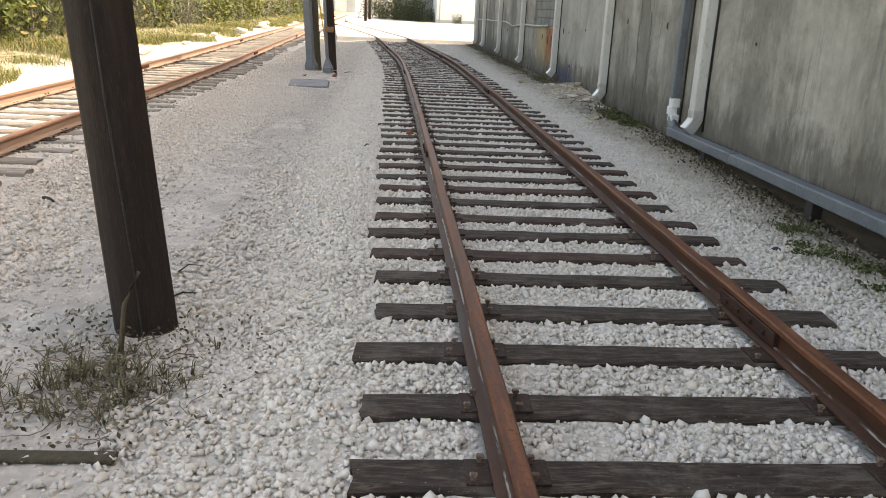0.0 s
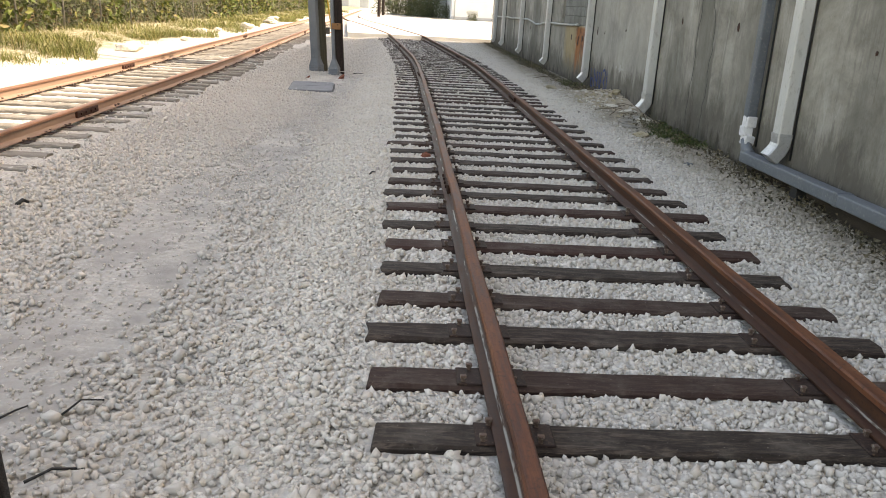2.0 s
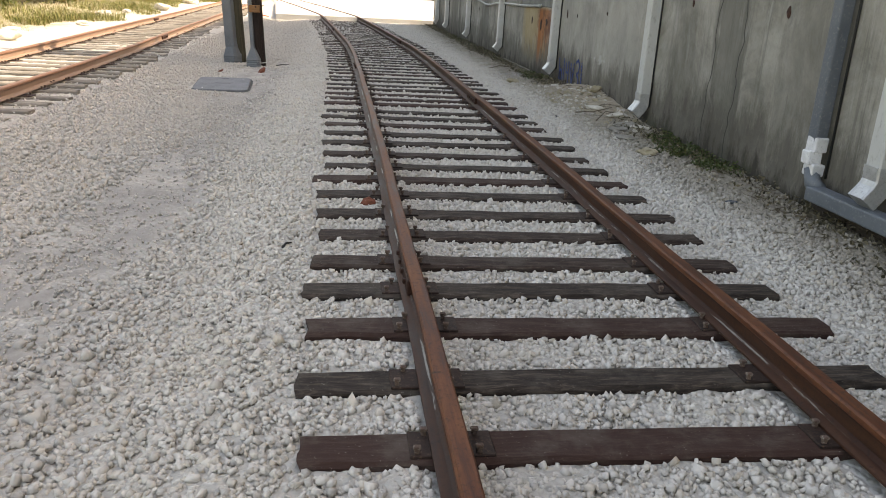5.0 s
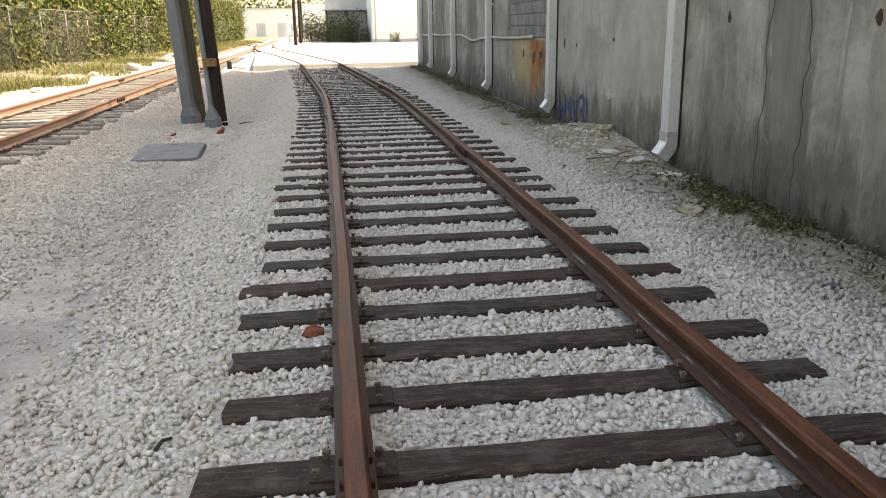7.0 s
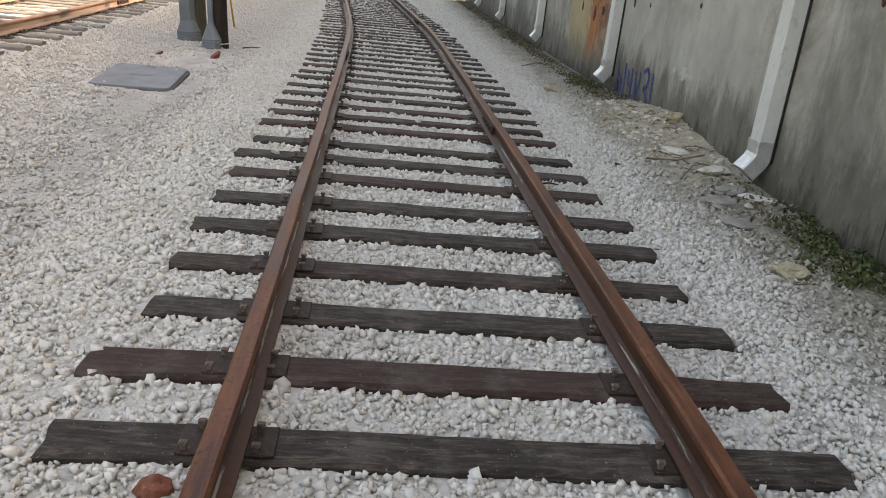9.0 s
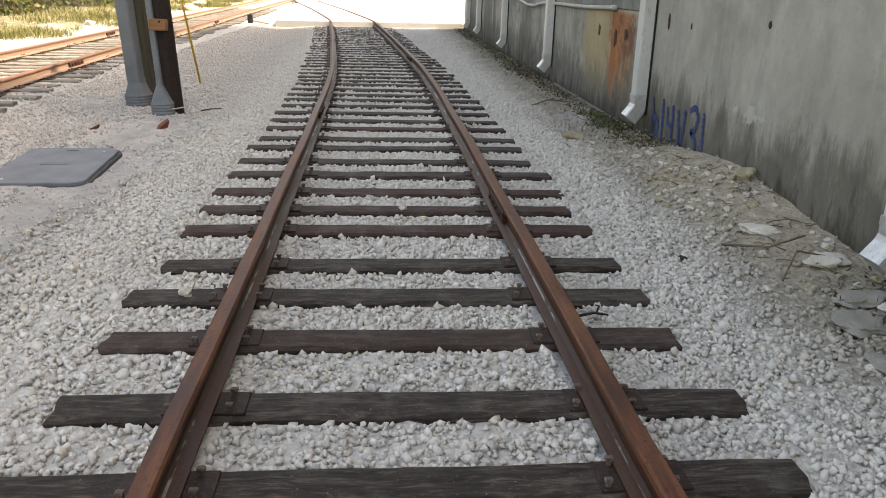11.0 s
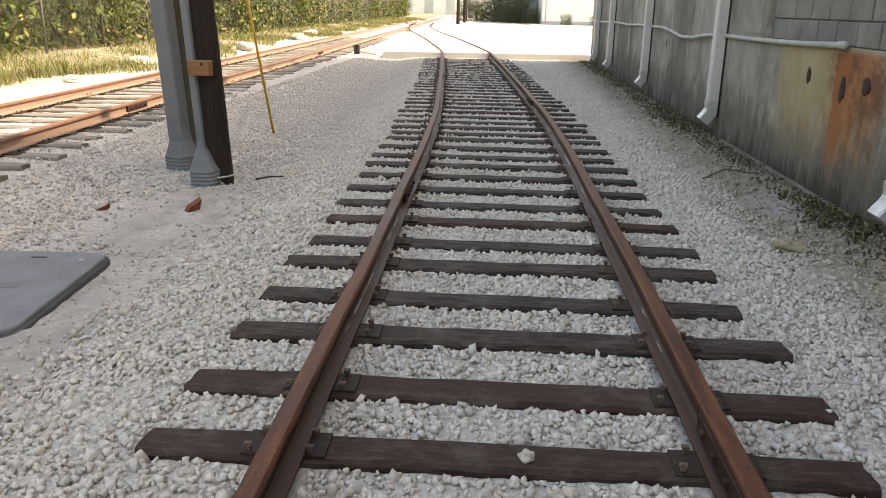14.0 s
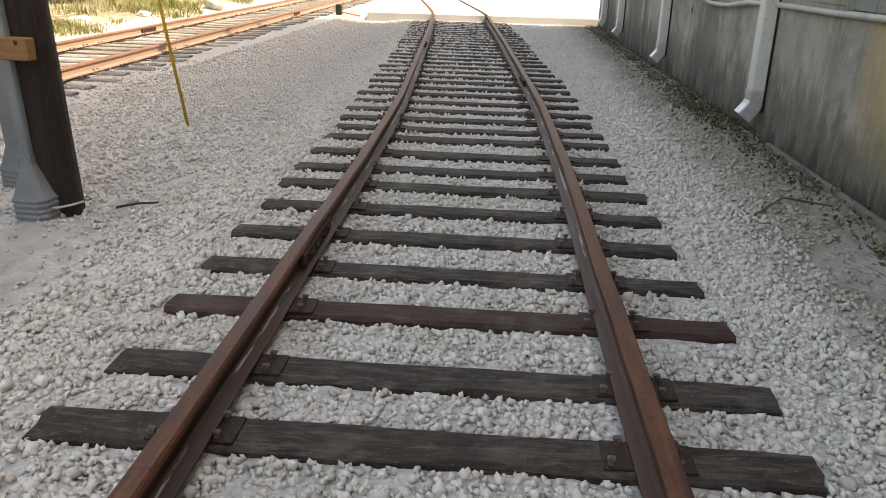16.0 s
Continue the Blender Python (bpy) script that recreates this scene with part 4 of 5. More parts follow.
def graffiti():
    """Loose sprayed strokes in blue near the foot of the wall."""
    ob = thing("graffiti", "blue spray-paint scrawl low on the wall", "graffiti", pose(WALL_X - 0.006, 0, 0))
    strokes = [[(14.66, 0.46), (14.62, 0.30), (14.60, 0.10)], [(14.60, 0.12), (14.52, 0.07), (14.45, 0.14), (14.47, 0.26), (14.55, 0.28), (14.61, 0.20)],
               [(14.36, 0.48), (14.34, 0.30), (14.33, 0.08)], [(14.22, 0.42), (14.20, 0.27), (14.09, 0.26)], [(14.08, 0.46), (14.06, 0.28), (14.06, 0.06)],
               [(13.94, 0.44), (13.90, 0.26), (13.84, 0.10), (13.78, 0.24), (13.76, 0.46)], [(13.66, 0.47), (13.54, 0.52), (13.45, 0.44), (13.50, 0.32), (13.60, 0.29)],
               [(13.60, 0.29), (13.48, 0.24), (13.44, 0.14), (13.52, 0.07), (13.64, 0.12)], [(13.34, 0.50), (13.32, 0.32), (13.30, 0.14)]]
    for k, s in enumerate(strokes):
        pts = []
        for (a, b), (c, d) in zip(s, s[1:]):
            for t in np.linspace(0, 1, 6, endpoint=False):
                pts.append((0, a + (c - a) * t, b + (d - b) * t))
        pts.append((0, *s[-1]))
        v, f = [], []
        for i, p in enumerate(pts):
            q0, q1 = Vector(pts[max(i - 1, 0)]), Vector(pts[min(i + 1, len(pts) - 1)])
            t = (q1 - q0).normalized()
            w = 0.030 * (0.8 + 0.35 * math.sin(3.1 * i + k))
            nrm = Vector((0, t.z, -t.y)) * w
            v += [(-0.002, *(Vector(p) + nrm)[1:]), (-0.002, *(Vector(p) - nrm)[1:])]
        for i in range(len(pts) - 1):
            f.append((2 * i, 2 * i + 1, 2 * i + 3, 2 * i + 2))
        part("stroke", mesh_of("stroke", v, f, BLUE), None, ob)


graffiti()


# ---- poles and small fixtures beside the track ----
def pole_mesh(name, r0, r1, h, material, seed, lean=(0, 0)):
    r = random.Random(seed)
    pts, rad, n = [], [], 22
    for i in range(n):
        t = i / (n - 1)
        pts.append((lean[0] * t * h, lean[1] * t * h, -0.5 + (h + 0.5) * t))
        rad.append(r0 + (r1 - r0) * t + r.uniform(-0.003, 0.003))
    v, f = tube(pts, rad, 20)
    v = [Vector(p) for p in v]
    for p in v:
        a = math.atan2(p.y, p.x)
        k = 1 + 0.022 * math.sin(7 * a + seed + 0.3 * p.z) + 0.014 * math.sin(13 * a + 0.8 * p.z)
        p.x, p.y = p.x * k, p.y * k
    return mesh_of(name, v, f, material, True)


near_pole = thing("utility_pole", "dark creosoted wooden utility pole with weeds at its foot", "utility pole", pose(-2.445, 0.21, -0.12, 0, -4.3, 0))
part("shaft", pole_mesh("shaft", 0.157, 0.135, 9.0, POLEWOOD, 1), None, near_pole)
part("ground_wire", tube_mesh("ground_wire", [(0.03, -0.172, -0.1), (0.035, -0.170, 0.4), (0.02, -0.168, 1.2), (0.03, -0.164, 2.6)], 0.005, DARK, 6), None, near_pole, "thin ground wire stapled up the pole")


def ribbed_boot(w0, w1, d, h, neck):
    """A flared guard boot with ribs round its foot."""
    bm = bmesh.new()
    rings = []
    zs = [0.0, 0.02, 0.035, 0.055, 0.07, 0.09, 0.105, 0.125, 0.14, 0.16, 0.20, h * 0.75, h, h + 0.05]
    for i, z in enumerate(zs):
        t = min(max((z - 0.17) / (h - 0.17), 0), 1)
        rib = 0.015 if i % 2 == 1 and z < 0.17 else 0.0
        w = w0 + (w1 - w0) * t + rib
        dd = d + (neck - d) * t + rib
        rings.append([bm.verts.new((w * x, dd * y, z)) for x, y in ((-0.5, 0.5), (-0.5, -0.25), (-0.36, -0.5), (0.36, -0.5), (0.5, -0.25), (0.5, 0.5))])
    for a, b in zip(rings, rings[1:]):
        for k in range(6):
            bm.faces.new((a[k], a[(k + 1) % 6], b[(k + 1) % 6], b[k]))
    bm.faces.new(rings[-1])
    bm.faces.new(rings[0][::-1])
    bmesh.ops.recalc_face_normals(bm, faces=bm.faces)
    return bm


def guard_channel(w, d, z0, z1):
    bm = bmesh.new()
    box(bm, -w / 2, w / 2, -d / 2, d / 2, z0, z1, 0.02, 2)
    return bm


a_pole = thing("utility_pole", "weathered wooden pole with a wide grey cable guard", "utility pole", pose(-3.09, 17.41, -0.12, 0, -3.4, 0))
part("shaft", pole_mesh("shaft", 0.15, 0.13, 9.0, OLDWOOD, 2), None, a_pole)
g = part("cable_guard", guard_channel(0.20, 0.13, 0.30, 8.0), GUARD, a_pole, "wide grey plastic cable guard")
g.matrix_basis = pose(-0.10, -0.15, 0, 0, 0, -25)
b = part("guard_boot", ribbed_boot(0.30, 0.21, 0.24, 0.32, 0.14), GUARD, a_pole, "ribbed grey guard boot")
b.matrix_basis = pose(-0.10, -0.15, -0.01, 0, 0, -25)

b_pole = thing("utility_pole", "dark wooden pole with a narrow grey conduit and boot", "utility pole", pose(-2.63, 16.70, -0.12, 0, -3.0, 0))
part("shaft", pole_mesh("shaft", 0.135, 0.115, 9.0, POLEWOOD, 3), None, b_pole)
g = part("cable_guard", guard_channel(0.075, 0.06, 0.34, 8.0), GUARD, b_pole, "narrow grey conduit guard")
g.matrix_basis = pose(-0.08, -0.135, 0, 0, 0, -15)
b = part("guard_boot", ribbed_boot(0.245, 0.075, 0.17, 0.38, 0.06), GUARD, b_pole, "flared ribbed grey boot")
b.matrix_basis = pose(-0.08, -0.15, -0.01, 0, 0, -12)
part("clip", tube_mesh("clip", [(0.0, -0.19, 0.10), (0.06, -0.165, 0.085), (0.12, -0.10, 0.085), (0.15, 0.0, 0.08)], 0.008, SHOE, 6), None, b_pole, "bare wire clip")
w = part("timber_block", boxed(-0.095, 0.11, -0.045, 0.03, -0.065, 0.065, 0.006), BLOCKWOOD, b_pole, "small orange timber block")
w.matrix_basis = pose(0.0, -0.165, 1.07, 0, 3, -8)
part("knot", boxed(0.02, 0.055, -0.217, -0.205, 1.09, 1.12, 0.004), JOINT, b_pole)


def rounded_slab(hx, hy, z0, z1, radius, soft=0.008):
    """A slab with round corners in plan and a softened upper edge."""
    bm = bmesh.new()
    rings = []
    for z, inset in ((z0, 0.0), (z1 - soft, 0.0), (z1 - soft * 0.3, soft * 0.4), (z1, soft)):
        ring = []
        for cx, cy, start in ((1, 1, 0), (-1, 1, 90), (-1, -1, 180), (1, -1, 270)):
            for k in range(6):
                a = radians(start + 18 * k)
                ring.append(bm.verts.new((cx * (hx - radius) + (radius - inset) * math.cos(a), cy * (hy - radius) + (radius - inset) * math.sin(a), z)))
        rings.append(ring)
    for low, high in zip(rings, rings[1:]):
        for k in range(24):
            bm.faces.new((low[k], low[(k + 1) % 24], high[(k + 1) % 24], high[k]))
    bm.faces.new(rings[-1])
    bm.faces.new(rings[0][::-1])
    return bm


def box_lid():
    ob = thing("utility_box", "grey polymer utility box lid set in sandy gravel", "utility box", pose(-2.90, 13.68, -0.12, 1.5, 0, 3))
    part("lid", rounded_slab(0.40, 0.615, -0.02, 0.045, 0.10), LID, ob)
    part("rim", rounded_slab(0.425, 0.64, -0.12, 0.020, 0.12), DARKLID, ob, "dark grey rim of the box")
    part("pull_slot", boxed(-0.05, 0.05, 0.48, 0.51, 0.035, 0.0475, 0.003), DARK, ob)
    part("bolt", tube_mesh("bolt", [(-0.26, -0.5, 0.03), (-0.26, -0.5, 0.049)], 0.016, SHOE, 8), None, ob)
    part("bolt", tube_mesh("bolt", [(0.28, 0.46, 0.03), (0.28, 0.46, 0.049)], 0.016, SHOE, 8), None, ob)
    part("name_bar", rounded_slab(0.12, 0.03, 0.03, 0.0485, 0.02, 0.002), LID, ob)


box_lid()

stake = thing("marker_stake", "leaning faded yellow marker stake in gravel", "marker stake", pose(-2.92, 19.6, -0.1, 0, -9.0, 0))
part("rod", tube_mesh("rod", [(0, 0, -0.1), (0.0, 0, 0.9), (0.006, 0.004, 2.3)], 0.017, YELLOW, 8), None, stake)
part("tape", boxed(-0.021, 0.021, -0.021, 0.021, 0.62, 0.66, 0.003), YELLOW, stake)

skid = thing("wheel_chock", "dark wheel chock with an orange flag on the second track", "wheel chock", pose(-4.6, 35.6, 0.0))
part("chock", boxed(-0.09, 0.09, -0.10, 0.10, -0.03, 0.27, 0.03, 2), DARK, skid)
f = part("flag", boxed(0.09, 0.62, -0.12, 0.10, 0.06, 0.09, 0.008), ORANGE, skid, "flat orange plastic flag")
f.rotation_euler = (0, radians(10), 0)



def roof_stub(y, tall):
    """Short capped vent, unseen, added on the roof edge to shadow the second track."""
    ob = thing("roof_vent", "short unseen stub added on the roof edge for its shadow", "roof vent", pose(WALL_X + 0.1, y, WALL_TOP + 0.2), "vents along the roof edge")
    part("pipe", tube_mesh("pipe", [(0, 0, 0), (0, 0, tall)], 0.13, GREYWALL, 12), None, ob)
    part("cap", tube_mesh("cap", [(0, 0, tall - 0.03), (0, 0, tall + 0.02), (0, 0, tall + 0.07)], [0.17, 0.18, 0.06], GREYWALL, 12), None, ob)


for y in (6.0, 10.4, 15.2, 17.4, 19.5, 24.5, 27.9, 30.2, 33.5):
    roof_stub(y + 0.3, 0.42)


# ---- loose bits on the ground ----
def on_ground(x, y, lift=0.0):
    return float(height(x, y)) + lift


def loose_rock(x, y, size, material, label, category="rock", seed=1, turn=0.0):
    ob = new("rock", rock_mesh("rock", size, material, seed))
    ob.matrix_basis = pose(x, y, on_ground(x, y, size[2] * 0.55), 0, 0, turn)
    return tagged(ob, label, category)


loose_rock(2.06, 8.68, (0.10, 0.085, 0.05), LIME, "yellow limestone lump beside weeds", seed=2)
loose_rock(1.93, 14.82, (0.10, 0.08, 0.05), LIME, "flat yellow limestone lump in dirty gravel", seed=3)
loose_rock(2.60, 12.25, (0.07, 0.055, 0.06), LIME, "yellow limestone lump against the wall", seed=4)


def brick_scrap(x, y, w, d, h, turn, seed):
    """A broken end of a brick: one sawn corner, the other faces snapped."""
    r = random.Random(seed)
    bm = boxed(-w, w, -d, d, -h, h, 0.006)
    for v in bm.verts:
        v.co += Vector((0.5 * v.co.z + r.uniform(-0.008, 0.008), 0.4 * v.co.x + r.uniform(-0.006, 0.006), 0.25 * v.co.x + r.uniform(-0.005, 0.005)))
    ob = part("brick_scrap", bm, REDSTONE)
    ob.matrix_basis = pose(x, y, on_ground(x, y, h * 0.6), 8, -6, turn)
    tagged(ob, "broken scrap of red brick on pale sand", "brick")


brick_scrap(-2.49, 15.64, 0.065, 0.045, 0.042, 35, 5)
brick_scrap(-3.2, 15.57, 0.04, 0.03, 0.02, -20, 6)
loose_rock(-0.905, 6.60, (0.05, 0.042, 0.035), REDSTONE, "reddish stone between the sleepers", seed=7)
loose_rock(0.077, 12.02, (0.026, 0.024, 0.022), PALEROCK, "white stone lying on a sleeper", seed=8).location.z = 0.016
loose_rock(-1.044, 10.44, (0.032, 0.028, 0.024), PALEROCK, "pale grey stone lying on a sleeper end", seed=9).location.z = 0.018
loose_rock(1.69, 1.665, (0.035, 0.03, 0.02), DARK, "small black lump on the ballast", seed=21)
loose_rock(1.717, 11.05, (0.028, 0.02, 0.016), DARK, "small black lump on the ballast", seed=22)
loose_rock(2.055, 6.81, (0.05, 0.022, 0.018), GREYPIPE, "blue-grey scrap of plastic on the ballast", "scrap", seed=23)
for k, (x, y, w, d, h, turn) in enumerate(((2.38, 10.30, 0.17, 0.10, 0.028, 25), (2.52, 10.12, 0.12, 0.08, 0.024, -20), (2.24, 10.05, 0.15, 0.12, 0.030, 60), (2.45, 10.75, 0.13, 0.09, 0.035, 10), (2.15, 9.62, 0.12, 0.10, 0.030, 100), (2.30, 11.3, 0.11, 0.07, 0.03, -40))):
    loose_rock(x, y, (w, d, h), PALEROCK if k % 2 else SLABROCK, "flat broken piece of concrete in the rubble", "rubble", seed=30 + k, turn=turn)
for k, (x, y, s) in enumerate(((-8.0, 18.8, 0.32), (-8.3, 20.1, 0.22), (-8.5, 28.2, 0.3), (-8.2, 35.4, 0.35), (-8.4, 43.2, 0.4), (-9.0, 48.4, 0.35), (-8.0, 24.2, 0.18), (-8.6, 31.5, 0.2))):
    loose_rock(x, y, (s, s * 0.8, s * 0.45), PALEROCK, "sunlit white limerock boulder on the shoulder", seed=10 + k, turn=40 * k)
for k in range(150):
    x, y = 1.95 + 0.7 * pick.random(), pick.gauss(12.2, 1.1)
    s = pick.uniform(0.012, 0.036)
    loose_rock(x, y, (s, s * pick.uniform(0.6, 1), s * 0.6), PALEROCK if pick.random() < 0.6 else LIME, "broken concrete rubble heaped at the wall foot", "rubble", seed=40 + k, turn=pick.uniform(0, 180))


def stick(pts, radius, label, material=TWIG):
    path = [(x, y, on_ground(x, y, z)) for x, y, z in pts]
    return tagged(new("stick", tube_mesh("stick", path, [radius * (1 - 0.5 * i / len(path)) for i in range(len(path))], material, 6)), label, "stick")


stick([(-1.46, 5.52, 0.02), (-1.44, 5.56, 0.035), (-1.41, 5.58, 0.03)], 0.009, "short dark stick on the ballast", DARK)
stick([(-4.02, 2.80, 0.02), (-3.96, 2.76, 0.035), (-3.90, 2.70, 0.03)], 0.016, "dark bark scrap on the ballast", DARK)
stick([(-2.32, 16.80, 0.02), (-2.2, 16.85, 0.04), (-2.08, 16.92, 0.03)], 0.010, "dark stick on the ballast", DARK)
stick([(-2.50, 1.05, 0.02), (-2.45, 1.14, 0.045), (-2.37, 1.17, 0.03)], 0.005, "crooked dark twig on sand", DARK)
stick([(0.88, 10.155, 0.04), (0.95, 10.165, 0.05), (1.02, 10.15, 0.045)], 0.008, "dark forked twig beside the rail", DARK)
stick([(0.965, 10.165, 0.05), (0.985, 10.20, 0.07), (0.975, 10.225, 0.065)], 0.006, "dark forked twig beside the rail", DARK)
stick([(-2.74, 1.02, 0.012), (-2.69, 1.09, 0.02), (-2.66, 1.14, 0.015)], 0.005, "crooked dark twig on sand", DARK)
stick([(-2.44, 0.60, 0.012), (-2.37, 0.66, 0.03), (-2.27, 0.69, 0.015)], 0.006, "crooked dark twig on sand", DARK)
stick([(-4.03, 4.07, 0.02), (-4.01, 4.12, 0.05), (-3.98, 4.15, 0.03)], 0.018, "dark bark scrap on the ballast", DARK)
stick([(2.0, 11.15, 0.03), (2.2, 10.96, 0.05), (2.45, 11.03, 0.06)], 0.008, "dry stick at the wall foot")
stick([(2.1, 10.57, 0.03), (2.3, 10.83, 0.06), (2.5, 10.70, 0.05)], 0.007, "dry stick at the wall foot")
stick([(1.9, 17.07, 0.02), (2.2, 17.46, 0.04), (2.5, 17.33, 0.03)], 0.01, "dry stick at the wall foot")
stick([(-2.46, -0.17, 0.02), (-2.44, -0.13, 0.25), (-2.38, -0.07, 0.40)], 0.014, "broken cut stem leaning on the pole")
plank = part("plank", boxed(-0.5, 0.34, -0.035, 0.035, -0.01, 0.012, 0.006), OLDWOOD)
plank.matrix_basis = pose(-2.52, -1.10, on_ground(-2.4, -1.10, 0.012), 0, 0, -1)
tagged(plank, "split grey board half buried in sand", "board")


def thicket(name, label, category, centre, spread, stems, length, material, seed, up=0.3, radius=0.004):
    """Many thin crooked stems tangled on the ground."""
    r = random.Random(seed)
    pieces = []
    for _ in range(stems):
        x, y = r.gauss(centre[0], spread[0]), r.gauss(centre[1], spread[1])
        a, p = r.uniform(0, 2 * math.pi), []
        step = length * r.uniform(0.5, 1.3) / 5
        z = on_ground(x, y, 0.01)
        for k in range(6):
            p.append((x, y, z))
            a += r.uniform(-0.8, 0.8)
            x, y = x + step * math.cos(a), y + step * math.sin(a)
            z = max(on_ground(x, y, 0.008), z + step * r.uniform(-up, up * 1.3))
        pieces.append(tube(p, [radius * (1.1 - 0.15 * k) for k in range(6)], 4))
    v, f = join(*pieces)
    ob = new(name, mesh_of(name, v, f, material))
    return tagged(ob, label, category, kind="stuff")


thicket("dead_weeds", "tangle of dead brown weeds round the pole foot", "weeds", (-2.42, -0.50), (0.20, 0.22), 150, 0.22, TWIG, 1, 0.45, 0.0028)


def sprigs(name, label, centre, spread, clumps, blades, length, material, seed):
    """Tufts of thin arching blades that fan out from shared roots."""
    r = np.random.default_rng(seed)
    n = clumps * blades
    root = np.repeat(np.stack([r.normal(centre[0], spread[0], clumps), r.normal(centre[1], spread[1], clumps)], 1), blades, 0)
    x, y = (root + r.normal(0, 0.008, (n, 2))).T
    a, h = r.uniform(0, 2 * math.pi, n), length * r.uniform(0.35, 1.0, n)
    lean = r.uniform(0.5, 1.3, n)
    dx, dy = np.cos(a), np.sin(a)
    p = np.stack([x, y, height(x, y) + 0.012], 1)
    side = np.stack([-dy, dx, 0 * dx], 1) * 0.0028
    mid = p + np.stack([dx * lean * h * 0.45, dy * lean * h * 0.45, h * 0.55], 1)
    tip = p + np.stack([dx * lean * h, dy * lean * h, h * r.uniform(0.4, 0.9, n)], 1)
    v = np.stack([p - side, p + side, mid + side, mid - side, tip], 1).reshape(-1, 3)
    k = 5 * np.arange(n)[:, None]
    t = np.concatenate([k + [0, 1, 2], k + [0, 2, 3], k + [3, 2, 4]])
    return tagged(new(name, quick_mesh(name, v, t, material)), label, "weeds", kind="stuff")


sprigs("weed_tufts", "olive-brown weed tufts growing through the stones at the pole", (-2.44, -0.50), (0.21, 0.19), 75, 9, 0.12, OLIVE, 31)
thicket("dead_weeds", "dry stems scattered along the wall foot", "weeds", (2.45, 9.6), (0.12, 4.6), 170, 0.20, TWIG, 2, 0.4, 0.004)


def litter(name, label, category, count, x, y, size, material, seed, lift=0.02, tall=0.05):
    def place(r, n):
        px = np.clip(r.normal(x[0], x[1], n), -4, 2.74)
        py = r.uniform(y[0], y[1], n)
        clump = np.sin(py * 2.1 + 1) + np.sin(py * 5.3) > r.uniform(-2.2, 1.2, n)
        py = np.where(clump, py, y[0] + (py * 7.3) % (y[1] - y[0]))
        py = np.where(np.abs(py - 12.2) < 1.6, py + 9.0, py)
        return np.stack([px, py, height(px, py) + lift + r.uniform(0, tall, n)], 1)

    v, t = leaves(count, place, size, seed=seed)
    return tagged(new(name, quick_mesh(name, v, t, material)), label, category, kind="stuff")


litter("leaf_litter", "brown leaf litter and crumbs along the wall foot", "leaf litter", 9000, (2.52, 0.15), (-1.0, 34.0), 0.020, LITTER, 4)
litter("leaf_litter", "dead leaves caught round the pole foot", "leaf litter", 700, (-2.5, 0.35), (-1.1, 0.3), 0.014, LITTER, 5)


def weed_patch(label, count, clumps, x, y, size, seed):
    """Low rosettes of small broad leaves, thick in places and bare between."""
    def place(r, n):
        cx, cy = r.normal(x[0], x[1], clumps), r.normal(y[0], y[1], clumps)
        k = r.integers(0, clumps, n)
        px, py = np.clip(cx[k] + r.normal(0, 0.045, n), 1.5, 2.68), cy[k] + r.normal(0, 0.05, n)
        return np.stack([px, py, height(px, py) + 0.015 + np.abs(r.normal(0, 0.028, n))], 1)

    v, t = leaves(count, place, size, seed=seed)
    return tagged(new("green_weeds", quick_mesh("green_weeds", v, t, WEED)), label, "weeds", kind="stuff")


weed_patch("dark green weeds creeping over stones at the wall foot", 2600, 44, (2.50, 0.12), (8.8, 0.55), 0.017, 6)
weed_patch("patch of moss and weeds in the gravel below the duct", 1500, 22, (2.2, 0.14), (1.7, 0.5), 0.016, 8)
weed_patch("small weeds along the ledge at the wall foot", 700, 14, (2.5, 0.08), (15.6, 0.35), 0.018, 9)
litter("green_weeds", "low green weeds creeping at the wall foot", "weeds", 900, (2.52, 0.10), (19.0, 27.6), 0.016, WEED, 7, 0.01, 0.06)


# ---- the weedy bank, fence and hedge beyond the second track ----
def grass_bank():
    r = np.random.default_rng(21)
    n = 70000
    y = 8 + 90 * r.random(n) ** 1.3
    x = -8.2 - np.abs(r.normal(0, 1.5, n)) - 0.35 * np.sin(y * 1.1) - 0.3 * np.sin(y * 0.37)
    clump = 0.5 + 0.5 * np.sin(2.3 * x + 1.1 * y) * np.sin(1.7 * y - x) + 0.3 * np.sin(0.8 * y)
    keep = r.random(n) < np.clip(1.6 * clump - 0.25, 0.03, 1)
    x, y, clump = x[keep], y[keep], clump[keep]
    n = len(x)
    h = r.uniform(0.07, 0.30, n) * (0.25 + np.clip(clump, 0.1, 1.2))
    a = r.uniform(0, 2 * math.pi, n)
    bend = r.uniform(0.4, 1.6, n) * h
    w = r.uniform(0.004, 0.009, n)
    z = height(x, y) - 0.02
    dx, dy = np.cos(a), np.sin(a)
    p = np.stack([x, y, z], 1)
    side = np.stack([-dy, dx, 0 * dx], 1) * w[:, None]
    mid = p + np.stack([dx * bend * 0.35, dy * bend * 0.35, h * 0.6], 1)
    tip = p + np.stack([dx * bend, dy * bend, h], 1)
    v = np.stack([p - side, p + side, mid + side * 0.7, mid - side * 0.7, tip], 1).reshape(-1, 3)
    k = 5 * np.arange(n)[:, None]
    t = np.concatenate([k + [0, 1, 2], k + [0, 2, 3], k + [3, 2, 4]])
    tagged(new("grass", quick_mesh("grass", v, t, GRASS)), "dry yellow-green grass tufts on the sunlit bank", "grass", kind="stuff")


grass_bank()

FENCE_X = -11.2


